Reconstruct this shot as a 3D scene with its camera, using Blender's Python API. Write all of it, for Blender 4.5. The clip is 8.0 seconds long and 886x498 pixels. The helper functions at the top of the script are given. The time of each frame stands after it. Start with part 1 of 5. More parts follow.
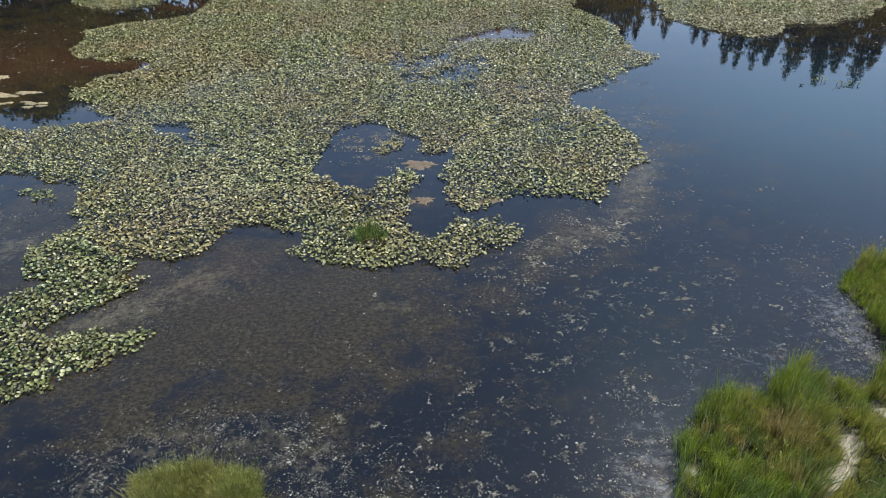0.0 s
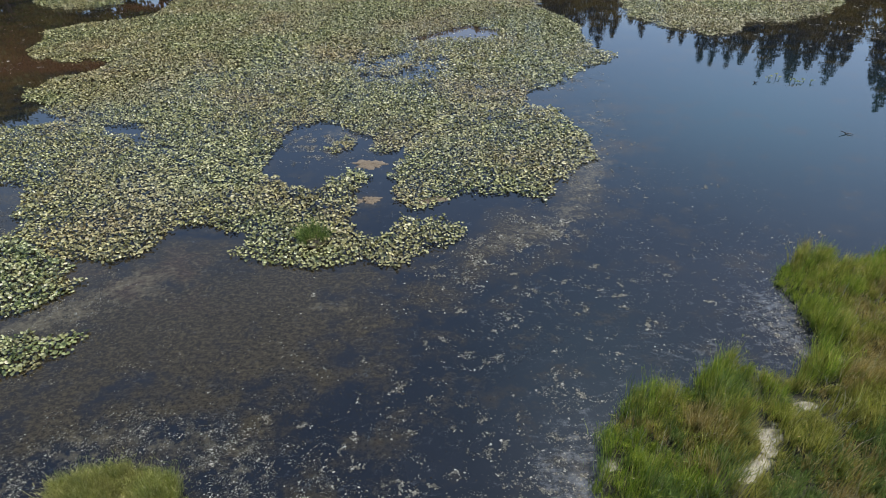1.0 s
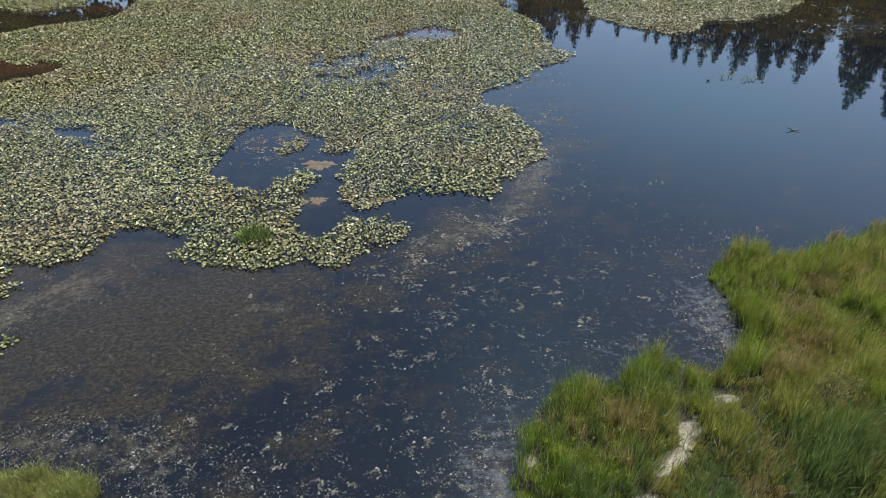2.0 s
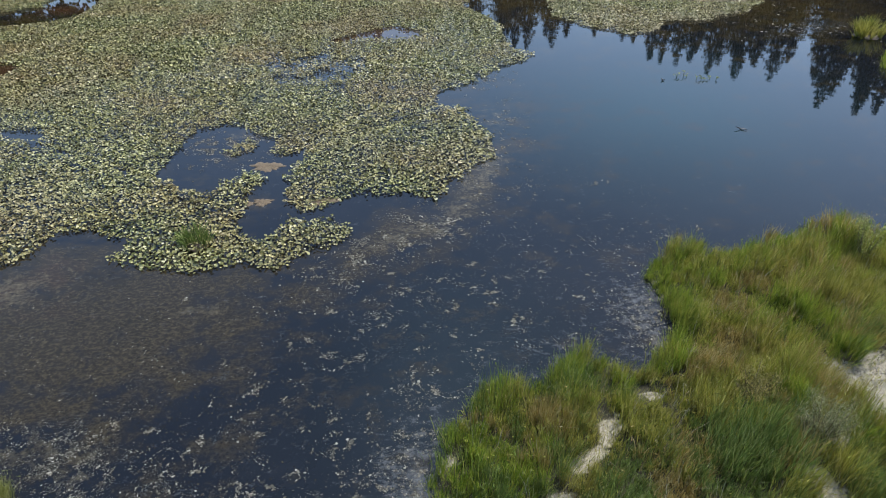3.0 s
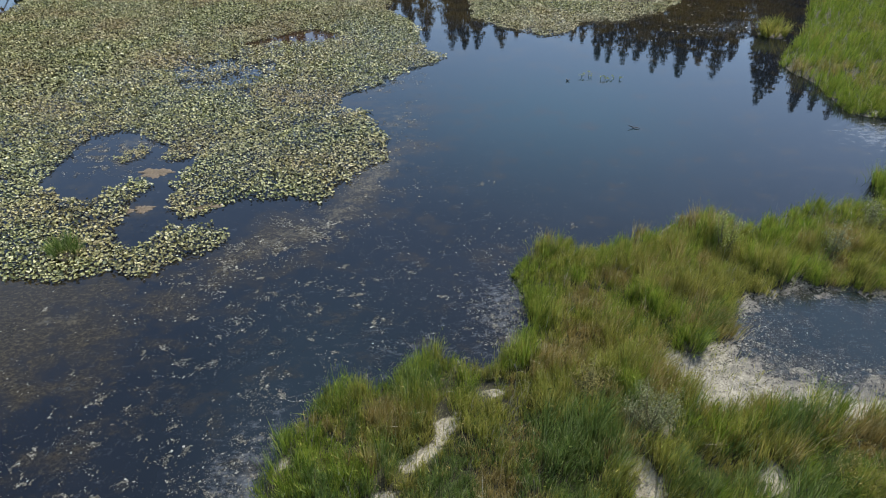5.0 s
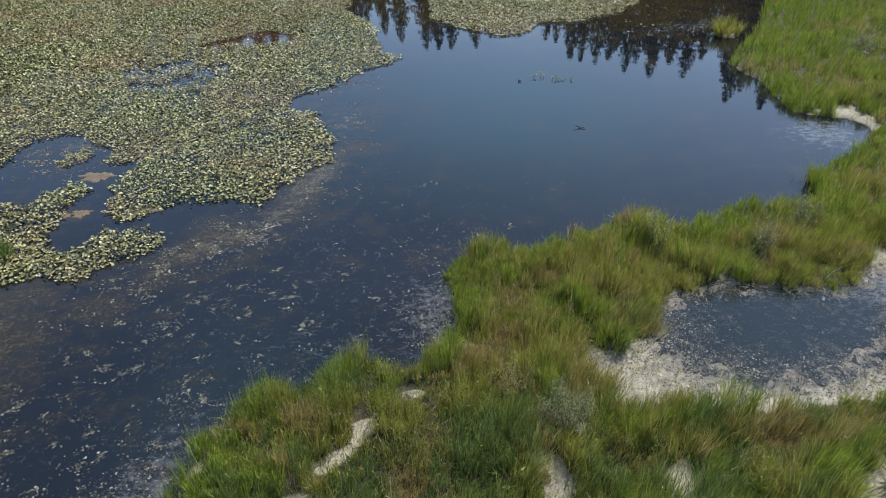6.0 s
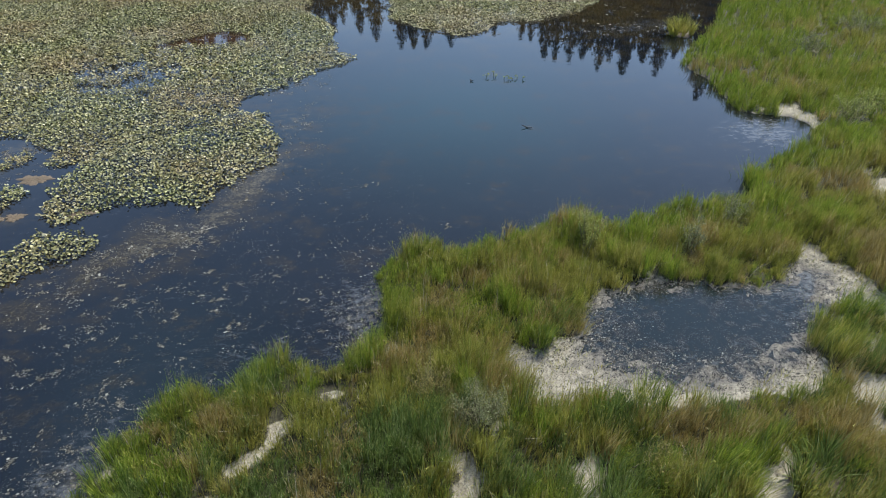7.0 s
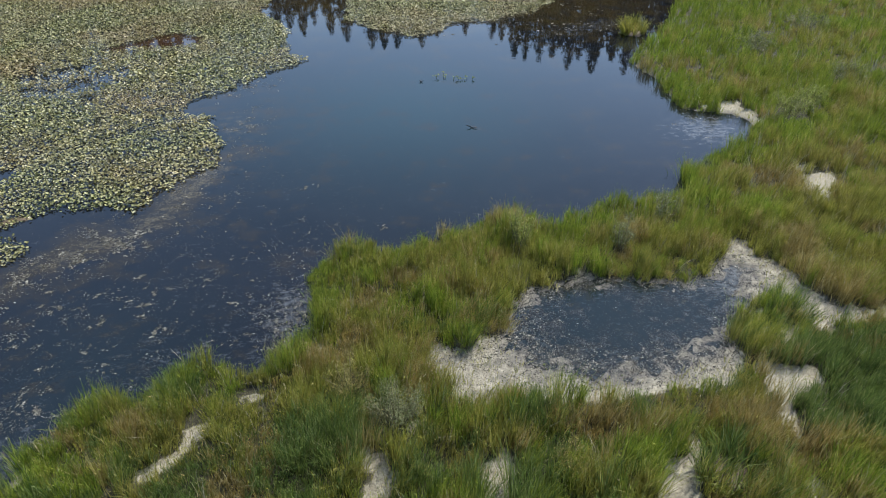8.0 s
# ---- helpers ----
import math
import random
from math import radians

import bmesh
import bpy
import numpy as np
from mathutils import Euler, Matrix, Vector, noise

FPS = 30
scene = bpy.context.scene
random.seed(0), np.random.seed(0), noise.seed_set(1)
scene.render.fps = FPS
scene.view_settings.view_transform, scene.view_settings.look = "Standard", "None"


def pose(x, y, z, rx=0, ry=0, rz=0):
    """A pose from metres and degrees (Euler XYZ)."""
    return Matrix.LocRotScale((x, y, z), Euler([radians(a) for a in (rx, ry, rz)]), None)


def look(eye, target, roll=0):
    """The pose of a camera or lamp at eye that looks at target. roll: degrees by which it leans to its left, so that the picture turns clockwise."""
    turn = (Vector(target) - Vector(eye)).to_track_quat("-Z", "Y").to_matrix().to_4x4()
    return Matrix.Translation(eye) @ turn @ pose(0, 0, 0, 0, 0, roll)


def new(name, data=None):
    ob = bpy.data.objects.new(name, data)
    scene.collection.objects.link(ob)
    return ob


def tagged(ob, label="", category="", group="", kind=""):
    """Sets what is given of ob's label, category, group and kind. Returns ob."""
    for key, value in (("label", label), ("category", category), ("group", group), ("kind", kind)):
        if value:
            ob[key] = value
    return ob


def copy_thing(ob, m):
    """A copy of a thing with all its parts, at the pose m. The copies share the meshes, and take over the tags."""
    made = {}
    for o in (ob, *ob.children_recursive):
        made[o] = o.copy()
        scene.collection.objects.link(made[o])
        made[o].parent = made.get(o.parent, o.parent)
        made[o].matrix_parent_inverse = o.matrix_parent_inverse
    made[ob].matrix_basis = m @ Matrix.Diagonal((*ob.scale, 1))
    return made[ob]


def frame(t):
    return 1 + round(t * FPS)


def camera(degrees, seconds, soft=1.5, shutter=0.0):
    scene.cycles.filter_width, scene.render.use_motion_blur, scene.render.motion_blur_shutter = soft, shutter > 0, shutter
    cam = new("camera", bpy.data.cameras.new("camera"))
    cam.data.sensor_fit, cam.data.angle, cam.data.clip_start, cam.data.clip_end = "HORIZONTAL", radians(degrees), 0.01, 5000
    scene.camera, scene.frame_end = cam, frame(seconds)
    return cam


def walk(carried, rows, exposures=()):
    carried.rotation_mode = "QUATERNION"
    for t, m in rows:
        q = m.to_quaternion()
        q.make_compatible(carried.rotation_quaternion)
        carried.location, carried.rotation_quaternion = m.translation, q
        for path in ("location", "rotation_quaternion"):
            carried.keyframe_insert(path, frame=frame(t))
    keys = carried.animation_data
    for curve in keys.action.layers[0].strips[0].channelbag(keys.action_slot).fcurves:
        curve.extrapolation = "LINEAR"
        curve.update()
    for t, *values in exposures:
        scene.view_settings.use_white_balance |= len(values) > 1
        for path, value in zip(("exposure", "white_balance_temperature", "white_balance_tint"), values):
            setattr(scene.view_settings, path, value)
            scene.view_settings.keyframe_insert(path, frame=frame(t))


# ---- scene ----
cam = camera(68.2, 8.0, soft=1.0)
PATH = [
    (0, (0.177, 0.835, 9.517), (0.178, 2.492, 8.397), -1.1),
    (0.5, (0.743, 0.841, 9.497), (0.764, 2.497, 8.376), -1.0),
    (1, (1.339, 0.801, 9.506), (1.378, 2.456, 8.383), -0.9),
    (1.5, (1.938, 0.737, 9.496), (1.996, 2.391, 8.374), -0.9),
    (3, (3.731, 0.599, 9.515), (3.847, 2.25, 8.392), -0.6),
    (3.5, (4.351, 0.53, 9.53), (4.487, 2.18, 8.407), -0.5),
    (4, (4.972, 0.444, 9.548), (5.129, 2.092, 8.425), -0.4),
    (4.5, (5.607, 0.363, 9.563), (5.786, 2.009, 8.441), -0.3),
    (6, (7.508, 0.065, 9.65), (7.755, 1.702, 8.528), 0.0),
    (6.5, (8.162, -0.054, 9.685), (8.431, 1.579, 8.561), 0.2),
    (7, (8.83, -0.184, 9.715), (9.12, 1.444, 8.591), 0.3),
    (7.5, (9.462, -0.331, 9.756), (9.778, 1.291, 8.63), 0.3),
    (8, (10.081, -0.488, 9.8), (10.423, 1.129, 8.675), 0.4),
]
walk(cam, [(t, look(eye, target, roll)) for t, eye, target, roll in PATH], exposures=[(0.0, 0.88), (8.0, 0.88)])

# ---- light ----
SUN_AZIMUTH, SUN_HEIGHT = 50.0, 57.0      # degrees clockwise from +y, degrees above the horizon
world = bpy.data.worlds.new("sky")
scene.world = world
world.use_nodes = True
wn = world.node_tree.nodes
sky = wn.new("ShaderNodeTexSky")
sky.sky_type = "NISHITA"
sky.sun_disc = False
sky.sun_elevation = radians(SUN_HEIGHT)
sky.sun_rotation = radians(SUN_AZIMUTH)
sky.dust_density = 0.4
sky.ozone_density = 1.0
world.node_tree.links.new(sky.outputs[0], wn["Background"].inputs[0])
wn["Background"].inputs[1].default_value = 0.15
sun = new("sun", bpy.data.lights.new("sun", "SUN"))
sun.data.energy = 4.2
sun.data.angle = radians(0.53)
sun.data.color = (1.0, 0.95, 0.86)
_a, _h = radians(SUN_AZIMUTH), radians(SUN_HEIGHT)
sun.matrix_world = look((60 * math.sin(_a) * math.cos(_h), 60 * math.cos(_a) * math.cos(_h), 60 * math.sin(_h)), (0, 0, 0))

# ---- plan (metres) ----
# waterline of the sedge bank, from the near end to the far end, closed round the back of the land
SHORE = [(4.0, 5.5), (4.1, 7.8), (4.3, 8.3), (4.6, 8.7), (5.0, 9.3), (5.1, 9.6), (5.8, 9.6), (6.6, 9.6), (6.9, 10.1), (7.3, 10.2),
         (7.9, 9.8), (8.2, 9.5), (8.5, 9.8), (8.9, 10.1), (9.5, 10.6), (9.6, 11.2), (9.6, 12.4), (9.5, 13.1), (9.8, 13.4), (10.5, 14.0),
         (11.1, 13.9), (11.8, 13.5), (12.4, 13.7), (13.4, 14.3), (14.5, 14.7), (15.5, 14.5), (16.4, 13.9), (17.5, 14.7), (18.7, 15.0),
         (20.1, 14.8), (20.8, 15.0), (21.6, 16.4), (22.2, 16.4), (23.6, 17.4), (25.0, 18.0), (25.8, 18.8), (26.1, 19.7), (25.7, 20.5),
         (25.0, 20.9), (24.3, 21.2), (24.3, 22.1), (24.8, 24.5), (24.5, 25.9), (25.0, 27.5), (27.8, 30.3), (30.4, 33.8), (32.9, 37.4)]
BACK = [(40, 47), (48, 56), (52, 62), (90, 70), (90, -30), (3.5, -30)]
POOL = [(11.8, 10.0), (12.0, 9.3), (12.2, 8.5), (12.6, 8.25), (13.7, 8.2), (14.4, 8.1), (15.3, 7.9), (16.3, 7.85), (17.5, 7.8), (18.4, 7.9),
        (18.7, 8.8), (19.3, 9.5), (20.1, 10.0), (20.6, 9.4), (20.7, 8.8), (21.6, 8.8), (24.0, 8.4), (24.3, 8.9), (22.5, 9.2), (21.6, 9.5),
        (21.4, 10.3), (21.6, 11.0), (21.2, 11.7), (21.3, 12.6), (20.7, 12.5), (19.7, 11.5), (18.7, 11.0), (17.8, 11.4), (17.1, 11.5),
        (15.8, 11.8), (15.1, 11.5), (14.2, 11.2), (13.9, 10.7), (13.6, 10.2), (13.1, 10.2), (12.9, 9.8), (12.5, 9.8), (12.2, 10.1)]
POOL_WATER = [(14.6, 10.9), (15.5, 11.5), (17.1, 11.4), (18.6, 10.9), (19.7, 11.2), (20.2, 11.1), (19.6, 10.1), (18.7, 9.2), (18.1, 8.7),
              (16.6, 8.45), (15.3, 8.55), (14.3, 9.1), (14.0, 9.8)]
BARE = [
    [(7.2, 9.0), (7.62, 9.0), (7.62, 8.6), (7.4, 8.15), (7.05, 7.8), (6.6, 7.35), (6.2, 6.9), (5.5, 6.4), (5.3, 6.7), (5.9, 7.3), (6.5, 7.8), (6.92, 8.25), (7.05, 8.6)],
    [(10.3, 7.4), (10.8, 7.55), (10.85, 6.7), (10.3, 6.5)],
    [(12.1, 6.7), (12.9, 7.0), (13.2, 6.3), (12.3, 5.9)],
    [(14.8, 5.2), (15.6, 6.1), (16.3, 6.5), (16.4, 6.1), (16.0, 5.7), (15.8, 4.9)],
    [(18.4, 8.2), (19.0, 8.0), (20.0, 7.9), (19.9, 7.5), (19.0, 7.1), (18.3, 6.2), (18.0, 6.6), (18.4, 7.3)],
    [(25.0, 15.5), (26.2, 15.3), (25.6, 14.3), (24.2, 13.4), (24.5, 14.2)],
    [(18.1, 5.6), (18.1, 5.0), (17.5, 4.7), (17.6, 5.3)],
    [(8.2, 9.15), (8.4, 9.15), (8.45, 9.02), (8.3, 9.0)],
    [(24.9, 21.2), (25.8, 21.6), (26.6, 21.3), (26.7, 20.3), (26.4, 19.4), (25.9, 19.0), (25.7, 20.3)],
    [(9.4, 10.5), (9.9, 10.6), (9.9, 10.2), (9.4, 10.1)],
]
MAT_NORTH = [(-13.6, 50), (-13.6, 39.3), (-14.6, 38.0), (-16.7, 37.4), (-18.4, 35.9), (-17.8, 34.5), (-17.7, 32.9), (-17.0, 31.6),
             (-15.0, 30.9), (-12.9, 30.7), (-13.2, 29.4), (-14.5, 28.7), (-15.1, 27.3), (-14.1, 25.7), (-12.3, 24.2), (-10.5, 23.2),
             (-8.9, 23.1), (-8.8, 22.2), (-5.7, 18.4), (-3.6, 18.3), (-3.9, 20.0), (-3.8, 21.1), (-3.4, 22.7), (-2.7, 23.3), (-1.6, 22.8),
             (-1.0, 21.9), (-0.4, 21.7), (-0.6, 20.7), (0.0, 20.5), (0.4, 20.8), (6, 24), (6.1, 24.0), (5.2, 24.6), (5.2, 25.6), (6.6, 26.5),
             (7.4, 27.4), (8.3, 28.5), (9.4, 29.2), (10.3, 29.9), (9.2, 31.2), (9.2, 33.5), (9.4, 35.0), (8.8, 36.7), (7.9, 38.5), (8.2, 42.1), (7, 50)]
MAT_EAST = [(0.4, 20.8), (0.4, 19.9), (0.1, 18.9), (0.3, 17.8), (0.5, 17.2), (1.3, 16.9), (1.8, 17.4), (2.6, 17.5), (3.8, 17.7), (4.5, 17.1),
            (5.0, 17.6), (5.8, 19.0), (6.6, 19.4), (7.1, 20.4), (6.8, 21.5), (6.5, 23.0), (6.1, 24.2), (3.0, 24.5), (1.0, 22)]
MAT_SOUTH = [(-11.9, 23.9), (-13.9, 23.4), (-15.0, 23.1), (-17.5, 23.9), (-18.8, 22.7), (-16.3, 19.2), (-14.5, 19.5), (-13.9, 19.7),
             (-13.1, 19.4), (-11.7, 18.9), (-11.2, 18.8), (-10.7, 18.1), (-10.5, 17.2), (-10.2, 16.6), (-10.0, 16.0), (-7.6, 14.5),
             (-6.6, 14.5), (-6.2, 14.7), (-5.8, 15.3), (-5.6, 16.3), (-5.0, 16.3), (-4.2, 15.9), (-3.7, 15.8), (-3.8, 15.0), (-3.5, 14.6),
             (-2.7, 14.3), (-1.7, 13.9), (-1.1, 14.1), (-0.7, 14.3), (-0.2, 14.1), (0.4, 14.0), (1.1, 14.5), (1.9, 14.7), (2.3, 15.7),
             (2.0, 16.2), (1.2, 16.5), (0.6, 16.6), (0.4, 15.9), (-0.2, 15.4), (-0.8, 15.7), (-1.0, 16.3), (-0.8, 17.7), (-0.4, 18.7),
             (-0.9, 19.3), (-1.4, 19.3), (-1.8, 18.4), (-2.2, 18.3), (-3.0, 18.6), (-10.3, 23.3)]
MAT_ARM = [(-10.0, 16.2), (-10.5, 15.5), (-10.7, 14.6), (-10.1, 13.9), (-9.7, 13.7), (-10.3, 13.2), (-10.7, 12.4), (-11.4, 11.7),
           (-10.6, 10.0), (-9.4, 9.1), (-8.4, 9.7), (-8.0, 10.2), (-7.5, 10.6), (-6.9, 10.8), (-6.5, 11.1), (-6.3, 11.7), (-6.6, 12.0),
           (-7.2, 11.9), (-8.3, 11.8), (-8.9, 12.0), (-8.1, 12.6), (-7.7, 13.1), (-7.1, 13.7), (-7.6, 14.1), (-7.6, 14.6)]
MAT_FAR = [(13.5, 47), (12.3, 36.4), (13.7, 34.2), (15.3, 32.6), (16.6, 33.0), (18.0, 34.4), (20.5, 34.7), (22.4, 35.7), (24.2, 37.3), (28.0, 43.0)]
MAT_CORNER = [(-23.4, 48), (-21.8, 41.8), (-19.0, 40.2), (-16.4, 41.3), (-16.8, 46)]
MAT_ISLET = [(-2.2, 21.1), (-1.6, 21.7), (-1.1, 21.4), (-1.2, 20.8), (-1.9, 20.7)]
MAT_SCRAP = [(-12.7, 18.3), (-12.3, 18.6), (-11.5, 18.2), (-11.4, 17.7), (-12.0, 17.8)]
OPEN_SLIT = [(0.2, 32.9), (1.8, 34.0), (3.0, 34.9), (3.7, 35.4), (5.2, 34.1), (5.0, 33.1), (3.7, 32.8), (2.2, 33.1), (1.1, 32.5)]
OPEN_SMALL = [(-10.4, 23.4), (-9.1, 23.4), (-9.0, 22.5), (-9.9, 22.5)]
THIN = [[(-2.1, 31.3), (0.3, 32.0), (2.6, 31.0), (2.7, 29.0), (1.4, 26.3), (-0.7, 27.1), (-1.7, 27.8)],
        [(1.8, 19.4), (2.7, 19.5), (2.9, 18.7), (1.9, 18.6)]]
ISLAND = [(-5.0, 7.8), (-4.4, 8.0), (-4.0, 8.1), (-3.4, 8.0), (-3.0, 7.7), (-2.8, 7.1), (-3.4, 6.6), (-4.3, 6.6), (-5.0, 7.0)]

rng = np.random.default_rng(11)


def inside(poly, x, y):
    """Which of the points lie within the closed outline."""
    x, y = np.asarray(x, float), np.asarray(y, float)
    hit = np.zeros(x.shape, bool)
    for (ax, ay), (bx, by) in zip(poly, poly[1:] + poly[:1]):
        if ay != by:
            hit ^= ((ay > y) != (by > y)) & (x < (bx - ax) * (y - ay) / (by - ay) + ax)
    return hit


def depth(poly, x, y):
    """Distance to the outline: positive inside, negative outside."""
    x, y = np.asarray(x, float), np.asarray(y, float)
    best = np.full(x.shape, 1e9)
    for (ax, ay), (bx, by) in zip(poly, poly[1:] + poly[:1]):
        ux, uy = bx - ax, by - ay
        k = np.clip(((x - ax) * ux + (y - ay) * uy) / (ux * ux + uy * uy + 1e-12), 0, 1)
        best = np.minimum(best, (x - ax - k * ux) ** 2 + (y - ay - k * uy) ** 2)
    return np.sqrt(best) * np.where(inside(poly, x, y), 1, -1)


def grain(x, y, size, seed):
    """Smooth value noise, 0 to 1, with cells of that size in metres."""
    x, y = np.asarray(x, float) / size + 37.3 * seed, np.asarray(y, float) / size - 11.7 * seed
    i, j = np.floor(x).astype(np.int64), np.floor(y).astype(np.int64)
    u, v = x - i, y - j
    u, v = u * u * (3 - 2 * u), v * v * (3 - 2 * v)

    def knot(a, b):
        n = (a * 374761393 + b * 668265263 + seed * 974634777) & 0x7FFFFFFF
        n = ((n ^ (n >> 13)) * 1274126177) & 0x7FFFFFFF
        return ((n ^ (n >> 16)) & 0xFFFF) / 65535.0
    return (knot(i, j) * (1 - u) + knot(i + 1, j) * u) * (1 - v) + (knot(i, j + 1) * (1 - u) + knot(i + 1, j + 1) * u) * v


def layers(x, y, size, seed):
    return 0.55 * grain(x, y, size, seed) + 0.3 * grain(x, y, size / 2.3, seed + 1) + 0.15 * grain(x, y, size / 5.1, seed + 2)


def spot(x, y, cx, cy, rx, ry, turn=0.0):
    """A soft round weight, 1 in the middle."""
    c, s = math.cos(radians(turn)), math.sin(radians(turn))
    dx, dy = np.asarray(x) - cx, np.asarray(y) - cy
    return np.exp(-(((dx * c + dy * s) / rx) ** 2 + ((dy * c - dx * s) / ry) ** 2))


def land_depth(x, y):
    """How far inland a place is, metres; negative in the water."""
    wob = 0.35 * (layers(x, y, 1.1, 3) - 0.5)
    bank = depth(SHORE + BACK, x, y) + wob
    rim = np.maximum.reduce([y - 60 + 3 * np.sin(x * 0.11), -x - 38 + 2 * np.sin(y * 0.2), -y - 14 + np.sin(x * 0.3)])
    d = np.maximum(bank, rim)
    d = np.maximum(d, depth(ISLAND, x, y) + 0.5 * wob)
    return d


def bare_amount(x, y):
    """1 where the mud lies open, 0 in the sedge."""
    wob = 0.7 * (layers(x, y, 0.5, 8) - 0.5)
    b = np.maximum(depth(POOL, x, y), np.where(x < 18.6, depth(POOL, x, y + 0.28), -9.0)) + wob
    for poly in BARE:
        lean = 0.22 if poly[0][1] < 8.5 else 0.0
        b = np.maximum(b, np.maximum(depth(poly, x, y), depth(poly, x, y + lean)) - (0.09 if poly is BARE[0] else 0.06 if poly[0][1] < 9.5 else 0) + wob)
    b = np.maximum(b, 2.0 * (0.2 - layers(x, y, 0.9, 61)))
    return np.clip(b / 0.12 + 0.1, 0, 1)


def ground_z(x, y):
    x, y = np.asarray(x, float), np.asarray(y, float)
    d = land_depth(x, y)
    z = np.where(d > 0, np.minimum(d * 0.22, 0.09), np.maximum(d * 0.5, -0.8))
    z = z + np.where(d > 0.1, 0.05 * (layers(x, y, 1.6, 5) - 0.5), 0)
    mud = depth(POOL, x, y)
    z = np.where(mud > -0.2, np.minimum(z, 0.035 + 0.07 * (layers(x, y, 0.3, 12) - 0.5) - 0.1 * np.clip(mud, -0.3, 0)), z)
    wet = depth(POOL_WATER, x, y) + 0.7 * (layers(x, y, 0.8, 13) - 0.5)
    z = np.where(wet > -0.5, np.minimum(z, -0.003 - 0.05 * wet + 0.075 * (layers(x, y, 0.22, 17) - 0.5)), z)
    far = np.maximum.reduce([y - 62, -x - 40, x - 60, -y - 16])
    return z + np.where(far > 0, 0.04 * far, 0)


# ---- materials ----
def material(name):
    m = bpy.data.materials.new(name)
    m.use_nodes = True
    return m, m.node_tree.nodes, m.node_tree.links, m.node_tree.nodes["Principled BSDF"]


def noise_node(nodes, links, scale, detail=3.0, rough=0.6, stretch=None):
    tex = nodes.new("ShaderNodeTexNoise")
    tex.inputs["Scale"].default_value = scale
    tex.inputs["Detail"].default_value = detail
    tex.inputs["Roughness"].default_value = rough
    place = nodes.new("ShaderNodeNewGeometry")
    if stretch:
        scaled = nodes.new("ShaderNodeVectorMath")
        scaled.operation = "MULTIPLY"
        scaled.inputs[1].default_value = stretch
        links.new(place.outputs["Position"], scaled.inputs[0])
        links.new(scaled.outputs[0], tex.inputs["Vector"])
    else:
        links.new(place.outputs["Position"], tex.inputs["Vector"])
    return tex


def ramp(nodes, links, source, stops):
    r = nodes.new("ShaderNodeValToRGB")
    while len(r.color_ramp.elements) < len(stops):
        r.color_ramp.elements.new(0.5)
    for e, (at, colour) in zip(r.color_ramp.elements, stops):
        e.position = at
        e.color = (*colour, 1)
    links.new(source, r.inputs[0])
    return r


def blend(nodes, links, factor, a, b, mode="MIX"):
    mix = nodes.new("ShaderNodeMix")
    mix.data_type = "RGBA"
    mix.blend_type = mode
    if isinstance(factor, float):
        mix.inputs[0].default_value = factor
    else:
        links.new(factor, mix.inputs[0])
    for slot, value in ((6, a), (7, b)):
        if isinstance(value, tuple):
            mix.inputs[slot].default_value = (*value, 1)
        else:
            links.new(value, mix.inputs[slot])
    return mix.outputs[2]


def sums(nodes, links, kind, a, b):
    n = nodes.new("ShaderNodeMath")
    n.operation = kind
    for slot, value in ((0, a), (1, b)):
        if isinstance(value, (int, float)):
            n.inputs[slot].default_value = value
        else:
            links.new(value, n.inputs[slot])
    return n.outputs[0]


def spread(nodes, links, source, lo, hi, a=0.0, b=1.0):
    n = nodes.new("ShaderNodeMapRange")
    for slot, value in enumerate((lo, hi, a, b), 1):
        n.inputs[slot].default_value = value
    links.new(source, n.inputs[0])
    return n.outputs[0]


def relief(nodes, links, shader, source, strength, distance):
    b = nodes.new("ShaderNodeBump")
    b.inputs["Strength"].default_value = strength
    b.inputs["Distance"].default_value = distance
    links.new(source, b.inputs["Height"])
    links.new(b.outputs[0], shader.inputs["Normal"])


